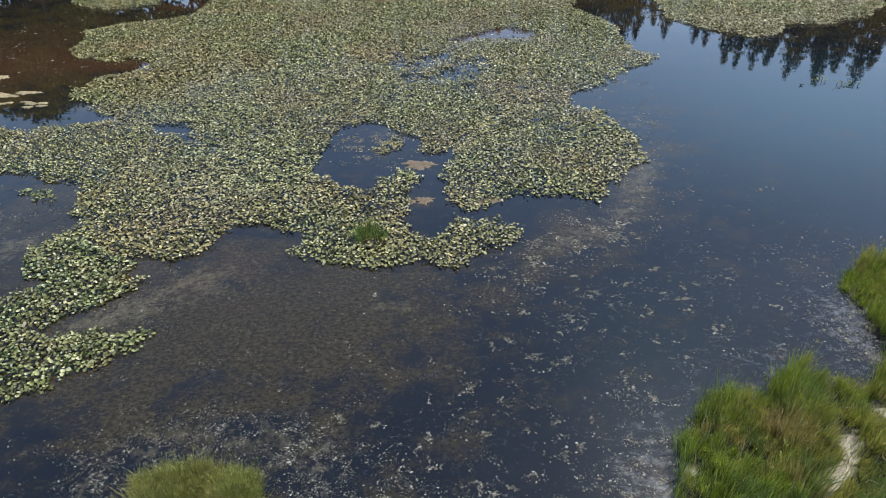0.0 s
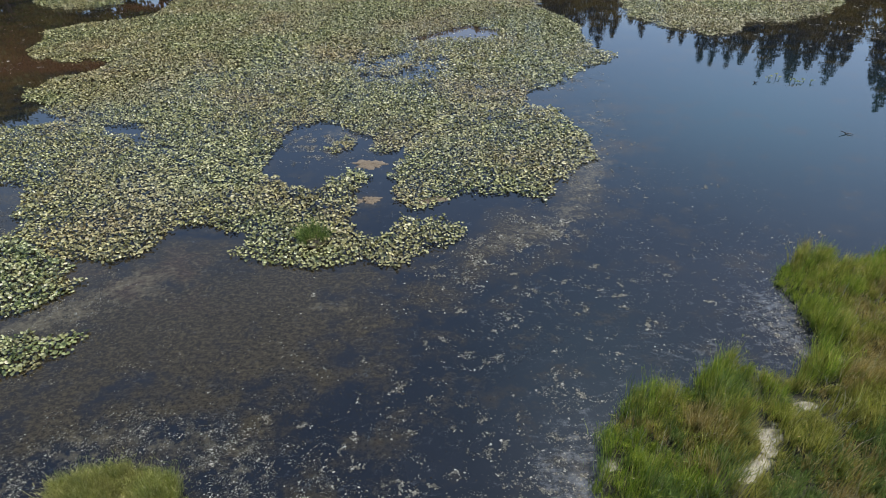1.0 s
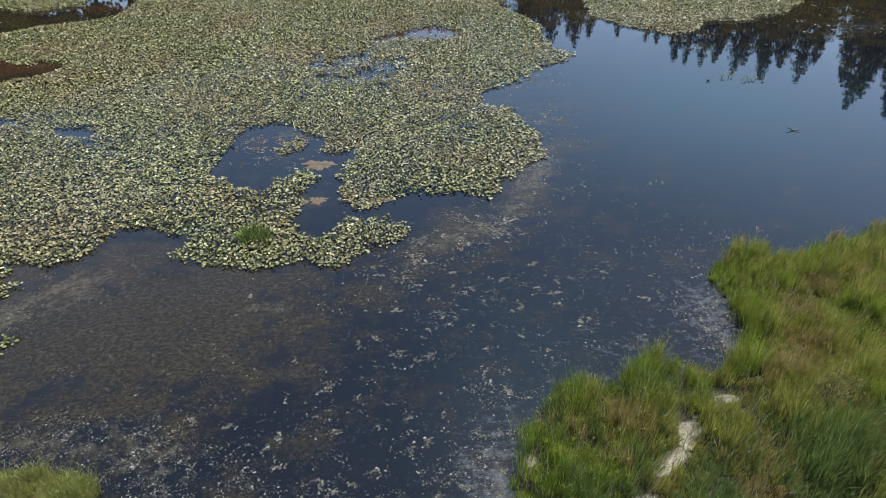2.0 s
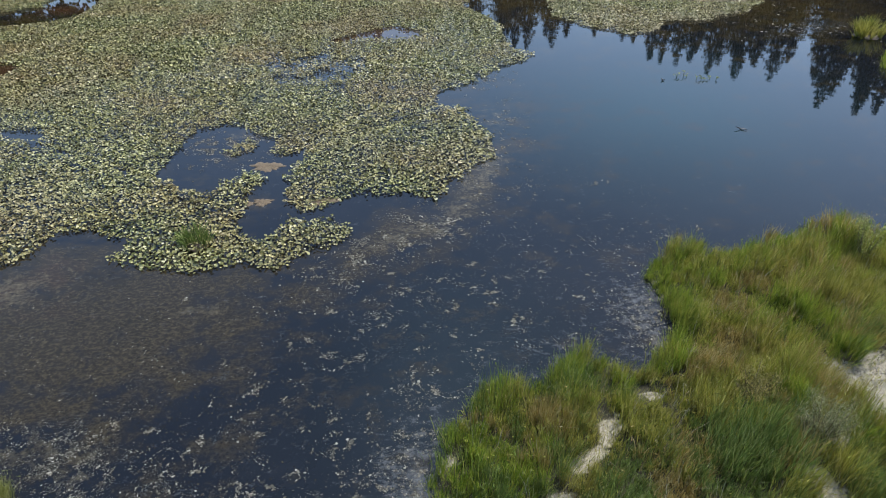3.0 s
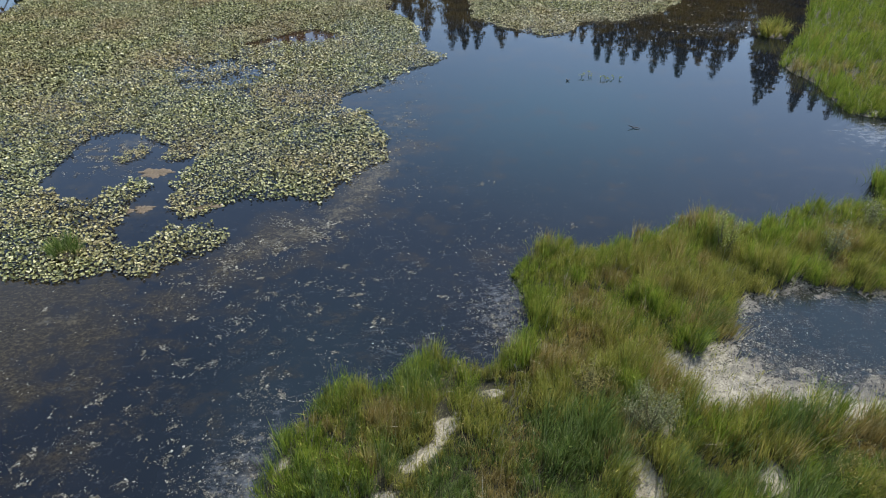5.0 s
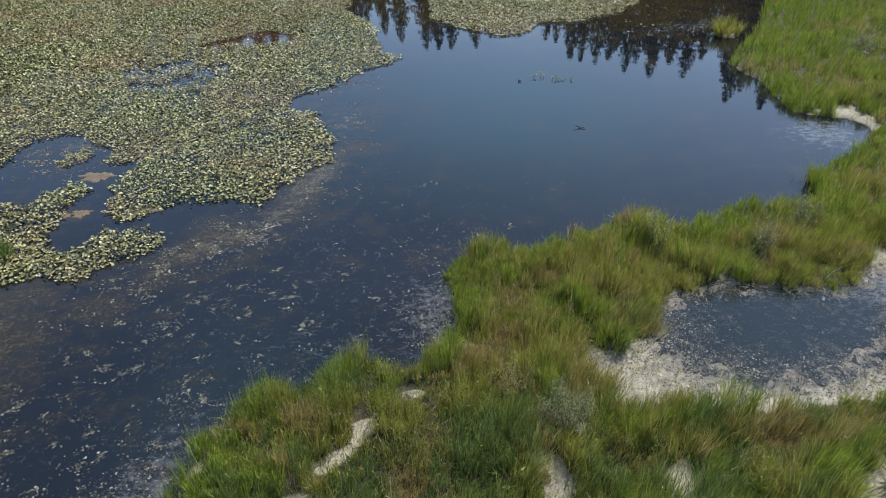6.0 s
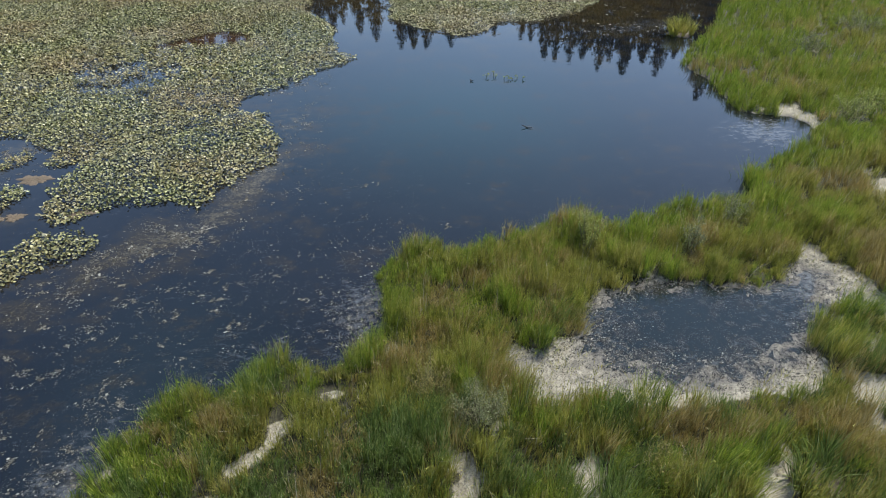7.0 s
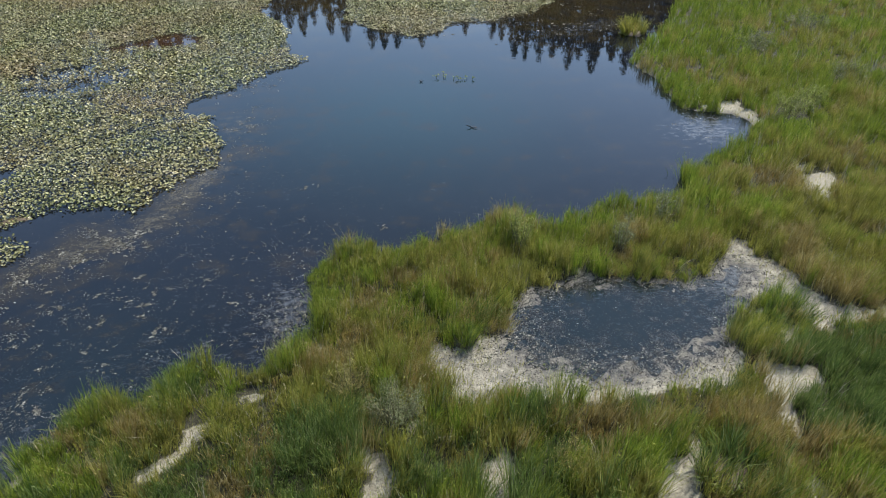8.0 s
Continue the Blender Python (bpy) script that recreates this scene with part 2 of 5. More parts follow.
def plant_material(name, stops, patch, rough=0.5, through_light=0.34, patch_scale=0.6, patch_amount=0.35, sheen=0.07, pale=None):
    """Leaf or blade: each one its own tone, with broad patches of another tone, and some light through it."""
    m, nodes, links, shader = material(name)
    geo = nodes.new("ShaderNodeNewGeometry")
    tone = ramp(nodes, links, geo.outputs["Random Per Island"], stops).outputs[0]
    broad = noise_node(nodes, links, patch_scale, 3)
    amount = spread(nodes, links, broad.outputs[0], 0.42, 0.66, 0.0, patch_amount)
    tone = blend(nodes, links, amount, tone, patch)
    if pale:
        wide = noise_node(nodes, links, 0.17, 4, 0.6, (1.0, 0.8, 1.0))
        tone = blend(nodes, links, spread(nodes, links, wide.outputs[0], 0.5, 0.68, 0.0, 0.5), tone, pale)
    fine = noise_node(nodes, links, 55.0, 2)
    tone = blend(nodes, links, 0.5, tone, ramp(nodes, links, fine.outputs[0], [(0.3, (0.62, 0.62, 0.6)), (0.7, (1, 1, 1))]).outputs[0], "MULTIPLY")
    tuft = noise_node(nodes, links, 4.5, 2)
    tone = blend(nodes, links, 0.75, tone, ramp(nodes, links, tuft.outputs[0], [(0.33, (0.5, 0.55, 0.5)), (0.62, (1.2, 1.2, 1.08))]).outputs[0], "MULTIPLY")
    links.new(tone, shader.inputs["Base Color"])
    shader.inputs["Roughness"].default_value = rough
    shader.inputs["Specular IOR Level"].default_value = sheen
    if through_light:
        glow = nodes.new("ShaderNodeBsdfTranslucent")
        links.new(tone, glow.inputs["Color"])
        mixer = nodes.new("ShaderNodeMixShader")
        mixer.inputs[0].default_value = through_light
        links.new(shader.outputs[0], mixer.inputs[1])
        links.new(glow.outputs[0], mixer.inputs[2])
        links.new(mixer.outputs[0], nodes["Material Output"].inputs["Surface"])
    return m


def water_material():
    m, nodes, links, shader = material("pond_water")
    weed = nodes.new("ShaderNodeAttribute")
    weed.attribute_name = "weed"
    film = nodes.new("ShaderNodeAttribute")
    film.attribute_name = "film"
    rust_and_reflection = nodes.new("ShaderNodeAttribute")
    rust_and_reflection.attribute_name = "rust_and_reflection"
    deep = noise_node(nodes, links, 0.35, 3)
    base = ramp(nodes, links, deep.outputs[0], [(0.3, (0.0038, 0.0048, 0.007)), (0.7, (0.0065, 0.0078, 0.0105))]).outputs[0]
    # milky in the pool; on open water, sky reflection put into the colour
    milk_and_sky = nodes.new("ShaderNodeAttribute")
    milk_and_sky.attribute_name = "milk_and_sky"
    base = blend(nodes, links, milk_and_sky.outputs["Fac"], base, (0.008, 0.0265, 0.0295))
    tuft = noise_node(nodes, links, 0.9, 9, 0.7, (0.8, 1.0, 1.0))
    strand = noise_node(nodes, links, 11.0, 10, 0.88, (0.85, 1.0, 1.0))
    weeds = ramp(nodes, links, strand.outputs[0], [(0.38, (0.0065, 0.0052, 0.003)), (0.5, (0.0185, 0.0146, 0.0072)), (0.62, (0.046, 0.0375, 0.0195))]).outputs[0]
    w = sums(nodes, links, "ADD", weed.outputs["Fac"], spread(nodes, links, tuft.outputs[0], 0.36, 0.64, -0.75, 0.6))
    base = blend(nodes, links, spread(nodes, links, w, 0.1, 1.05), base, weeds)
    # rusty brown water, and the tree reflection painted brown in the lily slit
    reddish = ramp(nodes, links, strand.outputs[0], [(0.3, (0.014, 0.009, 0.006)), (0.7, (0.045, 0.024, 0.013))]).outputs[0]
    r = sums(nodes, links, "ADD", rust_and_reflection.outputs["Fac"], spread(nodes, links, tuft.outputs[0], 0.3, 0.7, -0.3, 0.3))
    base = blend(nodes, links, spread(nodes, links, r, 0.2, 0.9), base, reddish)
    tan = nodes.new("ShaderNodeAttribute")
    tan.attribute_name = "tan"
    flock = noise_node(nodes, links, 2.6, 8, 0.8)
    tans = ramp(nodes, links, strand.outputs[0], [(0.36, (0.024, 0.021, 0.014)), (0.52, (0.07, 0.06, 0.036)), (0.68, (0.2, 0.178, 0.11))]).outputs[0]
    a = sums(nodes, links, "ADD", tan.outputs["Fac"], spread(nodes, links, flock.outputs[0], 0.32, 0.68, -0.7, 0.6))
    base = blend(nodes, links, spread(nodes, links, a, 0.3, 1.0, 0.0, 0.85), base, tans)
    dust = noise_node(nodes, links, 3.4, 10, 0.86, (0.8, 1.2, 1.0))
    f = sums(nodes, links, "ADD", film.outputs["Fac"], spread(nodes, links, dust.outputs[0], 0.38, 0.62, -0.75, 0.4))
    scum = spread(nodes, links, f, 0.2, 1.1, 0.0, 0.36)
    base = blend(nodes, links, scum, base, (0.22, 0.235, 0.245))
    links.new(base, shader.inputs["Base Color"])
    links.new(spread(nodes, links, scum, 0.0, 0.7, 0.015, 0.5), shader.inputs["Roughness"])
    shader.inputs["IOR"].default_value = 1.34
    haze = nodes.new("ShaderNodeAttribute")
    haze.attribute_name = "haze"
    links.new(sums(nodes, links, "ADD", haze.outputs["Fac"], scum), shader.inputs["Coat Weight"])
    shader.inputs["Coat Roughness"].default_value = 0.42
    shader.inputs["Coat IOR"].default_value = 1.36
    wave = noise_node(nodes, links, 5.0, 2, 0.5, (0.5, 1.0, 1.0))
    relief(nodes, links, shader, wave.outputs[0], 0.03, 0.02)
    return m


def ground_material():
    m, nodes, links, shader = material("dried_mud")
    bare = nodes.new("ShaderNodeAttribute")
    bare.attribute_name = "bare"
    field = nodes.new("ShaderNodeAttribute")
    field.attribute_name = "field"
    crust = noise_node(nodes, links, 4.0, 7, 0.78)
    bits = noise_node(nodes, links, 24.0, 4, 0.7)
    mud = ramp(nodes, links, crust.outputs[0], [(0.3, (0.15, 0.137, 0.097)), (0.5, (0.275, 0.253, 0.187)), (0.7, (0.42, 0.393, 0.305))]).outputs[0]
    mud = blend(nodes, links, spread(nodes, links, bits.outputs[0], 0.5, 0.62, 0.0, 0.85), mud, (0.12, 0.108, 0.088))
    place = nodes.new("ShaderNodeNewGeometry")
    split = nodes.new("ShaderNodeSeparateXYZ")
    links.new(place.outputs["Position"], split.inputs[0])
    damp = sums(nodes, links, "ADD", split.outputs[2], spread(nodes, links, crust.outputs[0], 0.3, 0.7, -0.015, 0.015))
    mud = blend(nodes, links, spread(nodes, links, damp, 0.0, 0.04, 0.85, 0.0), mud, (0.07, 0.066, 0.064))
    litter = ramp(nodes, links, bits.outputs[0], [(0.35, (0.014, 0.014, 0.007)), (0.55, (0.035, 0.033, 0.015)), (0.72, (0.085, 0.075, 0.04))]).outputs[0]
    worn = sums(nodes, links, "ADD", bare.outputs["Fac"], spread(nodes, links, crust.outputs[0], 0.3, 0.7, -0.45, 0.45))
    tone = blend(nodes, links, spread(nodes, links, worn, 0.38, 0.62), litter, mud)
    meadow = ramp(nodes, links, crust.outputs[0], [(0.35, (0.04, 0.06, 0.015)), (0.65, (0.10, 0.11, 0.04))]).outputs[0]
    tone = blend(nodes, links, field.outputs["Fac"], tone, meadow)
    links.new(tone, shader.inputs["Base Color"])
    shader.inputs["Roughness"].default_value = 0.9
    relief(nodes, links, shader, sums(nodes, links, "ADD", bits.outputs[0], crust.outputs[0]), 0.8, 0.05)
    return m


def lumpy_material(name, dark, mid, light, scale=14.0, rough=0.85):
    m, nodes, links, shader = material(name)
    bits = noise_node(nodes, links, scale, 5, 0.7)
    broad = noise_node(nodes, links, scale / 7, 3)
    tone = ramp(nodes, links, bits.outputs[0], [(0.3, dark), (0.5, mid), (0.72, light)]).outputs[0]
    tone = blend(nodes, links, spread(nodes, links, broad.outputs[0], 0.35, 0.65, 0.0, 0.4), tone, dark)
    links.new(tone, shader.inputs["Base Color"])
    shader.inputs["Roughness"].default_value = rough
    relief(nodes, links, shader, bits.outputs[0], 0.7, 0.02)
    return m


WATER = water_material()
MUD = ground_material()
PAD = plant_material("lily_pad_leaf", [(0.0, (0.028, 0.037, 0.011)), (0.28, (0.096, 0.107, 0.030)), (0.52, (0.227, 0.224, 0.084)), (0.78, (0.363, 0.354, 0.159)), (0.92, (0.488, 0.465, 0.249)), (1.0, (0.613, 0.579, 0.420))],
                     (0.284, 0.191, 0.100), rough=0.42, through_light=0.14, patch_scale=0.22, patch_amount=0.55, sheen=0.32, pale=(0.306, 0.293, 0.193))
PAD_FRESH = plant_material("fresh_lily_pad_leaf", [(0.0, (0.022, 0.038, 0.011)), (0.32, (0.075, 0.098, 0.028)), (0.58, (0.171, 0.193, 0.075)), (0.8, (0.284, 0.306, 0.147)), (0.93, (0.408, 0.420, 0.249)), (1.0, (0.567, 0.522, 0.396))],
                           (0.272, 0.181, 0.091), rough=0.42, through_light=0.14, patch_scale=0.9, patch_amount=0.4, sheen=0.32)
SEDGE_GREEN = plant_material("green_sedge", [(0.0, (0.085, 0.148, 0.021)), (0.45, (0.217, 0.296, 0.036)), (0.8, (0.339, 0.388, 0.065)), (1.0, (0.444, 0.439, 0.127))],
                             (0.180, 0.174, 0.042), patch_scale=0.5)
SEDGE_OLIVE = plant_material("olive_sedge", [(0.0, (0.121, 0.144, 0.027)), (0.4, (0.268, 0.284, 0.050)), (0.75, (0.385, 0.370, 0.087)), (1.0, (0.506, 0.448, 0.186))],
                             (0.304, 0.229, 0.087), patch_scale=0.8)
SEDGE_BROWN = plant_material("seeding_sedge", [(0.0, (0.192, 0.157, 0.049)), (0.45, (0.354, 0.276, 0.093)), (0.75, (0.466, 0.344, 0.153)), (1.0, (0.546, 0.480, 0.273))],
                             (0.192, 0.167, 0.060), patch_scale=0.9)
SEDGE_BLUE = plant_material("dark_sedge", [(0.0, (0.054, 0.095, 0.027)), (0.5, (0.153, 0.219, 0.054)), (0.85, (0.267, 0.320, 0.104)), (1.0, (0.376, 0.401, 0.198))],
                            (0.099, 0.133, 0.034), patch_scale=0.7)
ISLAND_GRASS = plant_material("yellow_green_grass", [(0.0, (0.12, 0.155, 0.034)), (0.5, (0.26, 0.275, 0.075)), (0.85, (0.37, 0.365, 0.135)), (1.0, (0.5, 0.44, 0.25))],
                              (0.42, 0.34, 0.14), patch_scale=1.4)
PALE_LEAF = plant_material("pale_leaf", [(0.0, (0.085, 0.1, 0.04)), (0.5, (0.165, 0.178, 0.088)), (1.0, (0.3, 0.31, 0.19))], (0.16, 0.15, 0.075), patch_scale=2.0)
GOLD_LEAF = plant_material("yellowing_leaf", [(0.0, (0.12, 0.12, 0.04)), (0.5, (0.25, 0.22, 0.08)), (1.0, (0.4, 0.33, 0.15))], (0.2, 0.2, 0.08), patch_scale=2.0)
LIME_LEAF = plant_material("light_green_leaf", [(0.0, (0.11, 0.14, 0.03)), (0.5, (0.225, 0.26, 0.068)), (1.0, (0.39, 0.4, 0.15))], (0.2, 0.2, 0.08), patch_scale=2.0)
NEEDLES = plant_material("conifer_needles", [(0.0, (0.03, 0.035, 0.016)), (0.6, (0.055, 0.06, 0.025)), (1.0, (0.1, 0.09, 0.05))], (0.09, 0.07, 0.04), patch_scale=0.3, through_light=0.1)
BROADLEAF = plant_material("broad_leaves", [(0.0, (0.03, 0.05, 0.012)), (0.6, (0.06, 0.09, 0.02)), (1.0, (0.12, 0.14, 0.04))], (0.09, 0.09, 0.03), patch_scale=0.4, through_light=0.2)
CHIP = plant_material("floating_litter", [(0.0, (0.03, 0.03, 0.029)), (0.45, (0.075, 0.072, 0.066)), (0.8, (0.15, 0.143, 0.13)), (1.0, (0.3, 0.29, 0.268))], (0.11, 0.092, 0.065), through_light=0.0, rough=0.75)
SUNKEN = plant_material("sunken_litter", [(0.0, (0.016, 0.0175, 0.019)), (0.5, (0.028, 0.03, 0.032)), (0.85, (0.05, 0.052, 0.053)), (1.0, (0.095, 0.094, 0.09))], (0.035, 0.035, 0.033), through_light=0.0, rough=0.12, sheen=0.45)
WEED_BIT = plant_material("brown_weed", [(0.0, (0.008, 0.0075, 0.005)), (0.5, (0.017, 0.0142, 0.0078)), (0.85, (0.031, 0.026, 0.0145)), (1.0, (0.06, 0.05, 0.029))], (0.04, 0.027, 0.016), through_light=0.0, rough=0.15, sheen=0.4)
CRUST = plant_material("bleached_crust", [(0.0, (0.02, 0.019, 0.018)), (0.35, (0.075, 0.07, 0.064)), (0.7, (0.19, 0.178, 0.158)), (1.0, (0.38, 0.36, 0.325))], (0.17, 0.15, 0.125), through_light=0.0, rough=0.8)
ALGAE = lumpy_material("dried_algae", (0.045, 0.034, 0.021), (0.1, 0.074, 0.046), (0.17, 0.13, 0.085), 26.0)
ALGAE_YELLOW = lumpy_material("yellow_algae", (0.12, 0.098, 0.052), (0.24, 0.2, 0.11), (0.36, 0.31, 0.19))
BARK = lumpy_material("bark", (0.05, 0.037, 0.026), (0.11, 0.085, 0.06), (0.18, 0.145, 0.11), 9.0)
STEM = lumpy_material("plant_stem", (0.07, 0.06, 0.03), (0.14, 0.12, 0.06), (0.22, 0.19, 0.1), 30.0)
STICK = lumpy_material("wet_wood", (0.012, 0.01, 0.009), (0.025, 0.021, 0.018), (0.05, 0.043, 0.036), 25.0, 0.5)
STRAW = lumpy_material("dead_straw", (0.3, 0.25, 0.16), (0.48, 0.42, 0.28), (0.6, 0.55, 0.42), 30.0)


# ---- mesh helpers ----
def mesh_from(name, verts, sizes, loops, mat, smooth=False):
    """A mesh from numpy arrays: vertices, the corners of each face, and the corner indices in a row."""
    me = bpy.data.meshes.new(name)
    sizes, loops = np.asarray(sizes, np.int32), np.asarray(loops, np.int32)
    me.vertices.add(len(verts))
    me.vertices.foreach_set("co", np.asarray(verts, np.float32).ravel())
    me.loops.add(len(loops))
    me.loops.foreach_set("vertex_index", loops)
    me.polygons.add(len(sizes))
    me.polygons.foreach_set("loop_start", np.concatenate([[0], np.cumsum(sizes)[:-1]]).astype(np.int32))
    me.update(calc_edges=True)
    me.validate()
    if smooth:
        me.polygons.foreach_set("use_smooth", np.ones(len(me.polygons), bool))
    me.materials.append(mat)
    return me


def under(ob, parent):
    ob.parent = parent
    return ob


def part(name, me, parent, label=""):
    ob = under(new(name, me), parent)
    if label:
        ob["label"] = label
    return ob


def tube(points, radii, sides=6):
    """Verts, face sizes and loops of a tapered round stem along the points."""
    verts, sizes, loops = [], [], []
    pts = [Vector(p) for p in points]
    for i, (p, r) in enumerate(zip(pts, radii)):
        way = (pts[min(i + 1, len(pts) - 1)] - pts[max(i - 1, 0)]).normalized()
        side = way.orthogonal().normalized()
        other = way.cross(side)
        for k in range(sides):
            a = 2 * math.pi * k / sides
            verts.append(p + r * (math.cos(a) * side + math.sin(a) * other))
    for i in range(len(pts) - 1):
        for k in range(sides):
            n = (k + 1) % sides
            loops += [i * sides + k, i * sides + n, (i + 1) * sides + n, (i + 1) * sides + k]
            sizes.append(4)
    loops += [(len(pts) - 1) * sides + k for k in range(sides)]
    sizes.append(sides)
    return np.array([tuple(v) for v in verts]), sizes, loops


def gather(pieces):
    verts, sizes, loops, n = [], [], [], 0
    for v, s, l in pieces:
        verts.append(v)
        sizes += list(s)
        loops += [i + n for i in l]
        n += len(v)
    return np.concatenate(verts), sizes, loops


def leaf_cards(centres, normals, length, width):
    """Small pointed leaves, each folded a little along its rib: six corners, two faces."""
    n = len(centres)
    nrm = normals / np.linalg.norm(normals, axis=1, keepdims=True)
    ref = rng.normal(size=(n, 3))
    u = np.cross(nrm, ref)
    u /= np.linalg.norm(u, axis=1, keepdims=True) + 1e-9
    v = np.cross(nrm, u)
    length, width = np.broadcast_to(length, n)[:, None], np.broadcast_to(width, n)[:, None]
    tip, tail = centres + u * length / 2, centres - u * length / 2
    left = centres + v * width / 2 + nrm * width * 0.18
    right = centres - v * width / 2 + nrm * width * 0.18
    verts = np.stack([tail, left, tip, right], 1).reshape(-1, 3)
    base = np.arange(n)[:, None] * 4
    loops = (base + np.array([[0, 3, 2, 0, 2, 1]])).ravel()
    return verts, np.full(2 * n, 3), loops


def leaf_tips(centres, ways, length, width):
    """Slim leaf ends that point along their ways, one pointed face each."""
    n = len(centres)
    u = ways / np.linalg.norm(ways, axis=1, keepdims=True)
    v = np.cross(u, rng.normal(size=(n, 3)))
    v /= np.linalg.norm(v, axis=1, keepdims=True) + 1e-9
    length, width = np.broadcast_to(length, n)[:, None], np.broadcast_to(width, n)[:, None]
    tail = centres - u * length / 2
    verts = np.stack([centres + u * length / 2, tail + v * width / 2, tail - v * width / 2], 1).reshape(-1, 3)
    return verts, np.full(n, 3), np.arange(3 * n)


def blade_mesh(name, x, y, z, tall, wide, lean_x, lean_y, mat):
    """Tapered, arching grass blades rooted at the points."""
    n = len(x)
    steps = np.array([0.0, 0.55, 1.0])
    bend = steps ** 1.8
    lean = np.sqrt(lean_x ** 2 + lean_y ** 2)
    rise = steps[None] * tall[:, None] * (1 - 0.35 * np.minimum(lean, 1.2)[:, None] * steps[None])
    px = x[:, None] + lean_x[:, None] * tall[:, None] * bend
    py = y[:, None] + lean_y[:, None] * tall[:, None] * bend
    pz = z[:, None] + rise
    turn = rng.uniform(0, math.pi, n)
    sx, sy = np.cos(turn)[:, None] * wide[:, None] / 2, np.sin(turn)[:, None] * wide[:, None] / 2
    taper = np.array([0.85, 1.0, 0.0])
    left = np.stack([px - sx * taper, py - sy * taper, pz], 2)
    right = np.stack([px + sx * taper, py + sy * taper, pz], 2)
    verts = np.stack([left[:, 0], right[:, 0], left[:, 1], right[:, 1], left[:, 2]], 1).reshape(-1, 3)
    loops = (np.arange(n)[:, None] * 5 + np.array([[0, 1, 3, 2, 2, 3, 4]])).ravel()
    return mesh_from(name, verts, np.tile([4, 3], n), loops, mat)


def tussocks(cx, cy, per, radius, tall, wide, spill=0.55, wind=(0.05, -0.03)):
    """Blades of tussocks that stand at cx, cy: roots, heights, widths and leans."""
    k = np.repeat(np.arange(len(cx)), per)
    r = np.abs(rng.normal(0, 0.55, len(k))) * np.broadcast_to(radius, len(cx))[k]
    a = rng.uniform(0, 2 * math.pi, len(k))
    x, y = cx[k] + r * np.cos(a), cy[k] + r * np.sin(a)
    h = np.broadcast_to(tall, len(cx))[k] * rng.uniform(0.55, 1.12, len(k))
    w = np.broadcast_to(wide, len(cx))[k] * rng.uniform(0.6, 1.3, len(k))
    out = spill * rng.uniform(0.1, 1.0, len(k)) * (0.25 + r / np.broadcast_to(radius, len(cx))[k] * 0.7)
    tilt_x, tilt_y = rng.normal(0, 0.1, len(cx))[k], rng.normal(0, 0.1, len(cx))[k]
    lx = out * np.cos(a) + rng.normal(wind[0], 0.1, len(k)) + tilt_x
    ly = out * np.sin(a) + rng.normal(wind[1], 0.1, len(k)) + tilt_y
    return x, y, h, w, lx, ly, k


# ---- ground and water ----
def grid(xs, ys, zs, name, mat):
    gx, gy = np.meshgrid(xs, ys)
    nx, ny = len(xs), len(ys)
    verts = np.stack([gx.ravel(), gy.ravel(), zs(gx.ravel(), gy.ravel())], 1)
    i, j = np.meshgrid(np.arange(nx - 1), np.arange(ny - 1))
    a = (j * nx + i).ravel()
    loops = np.stack([a, a + 1, a + nx + 1, a + nx], 1).ravel()
    return mesh_from(name, verts, np.full(len(a), 4), loops, mat, True), gx.ravel(), gy.ravel()


def store(me, name, values):
    me.attributes.new(name, "FLOAT", "POINT").data.foreach_set("value", np.asarray(values, np.float32))


xs = np.concatenate([[-900, -400, -200, -100, -60, -45], np.arange(-38, -12, 0.7), np.arange(-12, 11.6, 0.24), np.arange(11.6, 22, 0.11), np.arange(22, 34, 0.24), np.arange(34, 62, 0.9), [66, 75, 100, 200, 400, 900]])
ys = np.concatenate([[-600, -200, -60, -30], np.arange(-18, 4, 0.7), np.arange(4, 7.4, 0.2), np.arange(7.4, 12.6, 0.11), np.arange(12.6, 24, 0.22), np.arange(24, 48, 0.4), np.arange(48, 70, 1.5), [75, 85, 100, 130, 200, 400, 1200]])
me, gx, gy = grid(xs, ys, ground_z, "ground", MUD)
inland = land_depth(gx, gy)
store(me, "bare", np.maximum(bare_amount(gx, gy), 0.6 * np.clip(1.0 - inland / 0.1, 0, 1)))
store(me, "field", np.clip(np.maximum.reduce([gy - 61, -gx - 39, gx - 45, -gy - 12]) / 3, 0, 1))
tagged(new("ground", me), "pale dried mud and plant litter around the pond", "ground", kind="structure")

wx = np.concatenate([[-60, -50], np.arange(-42, -14, 0.8), np.arange(-14, 30, 0.25), np.arange(30, 62, 1.2)])
wy = np.concatenate([np.arange(-20, 4, 1.0), np.arange(4, 26, 0.25), np.arange(26, 48, 0.5), np.arange(48, 72, 2.0)])
me, gx, gy = grid(wx, wy, lambda x, y: np.zeros_like(x), "water", WATER)


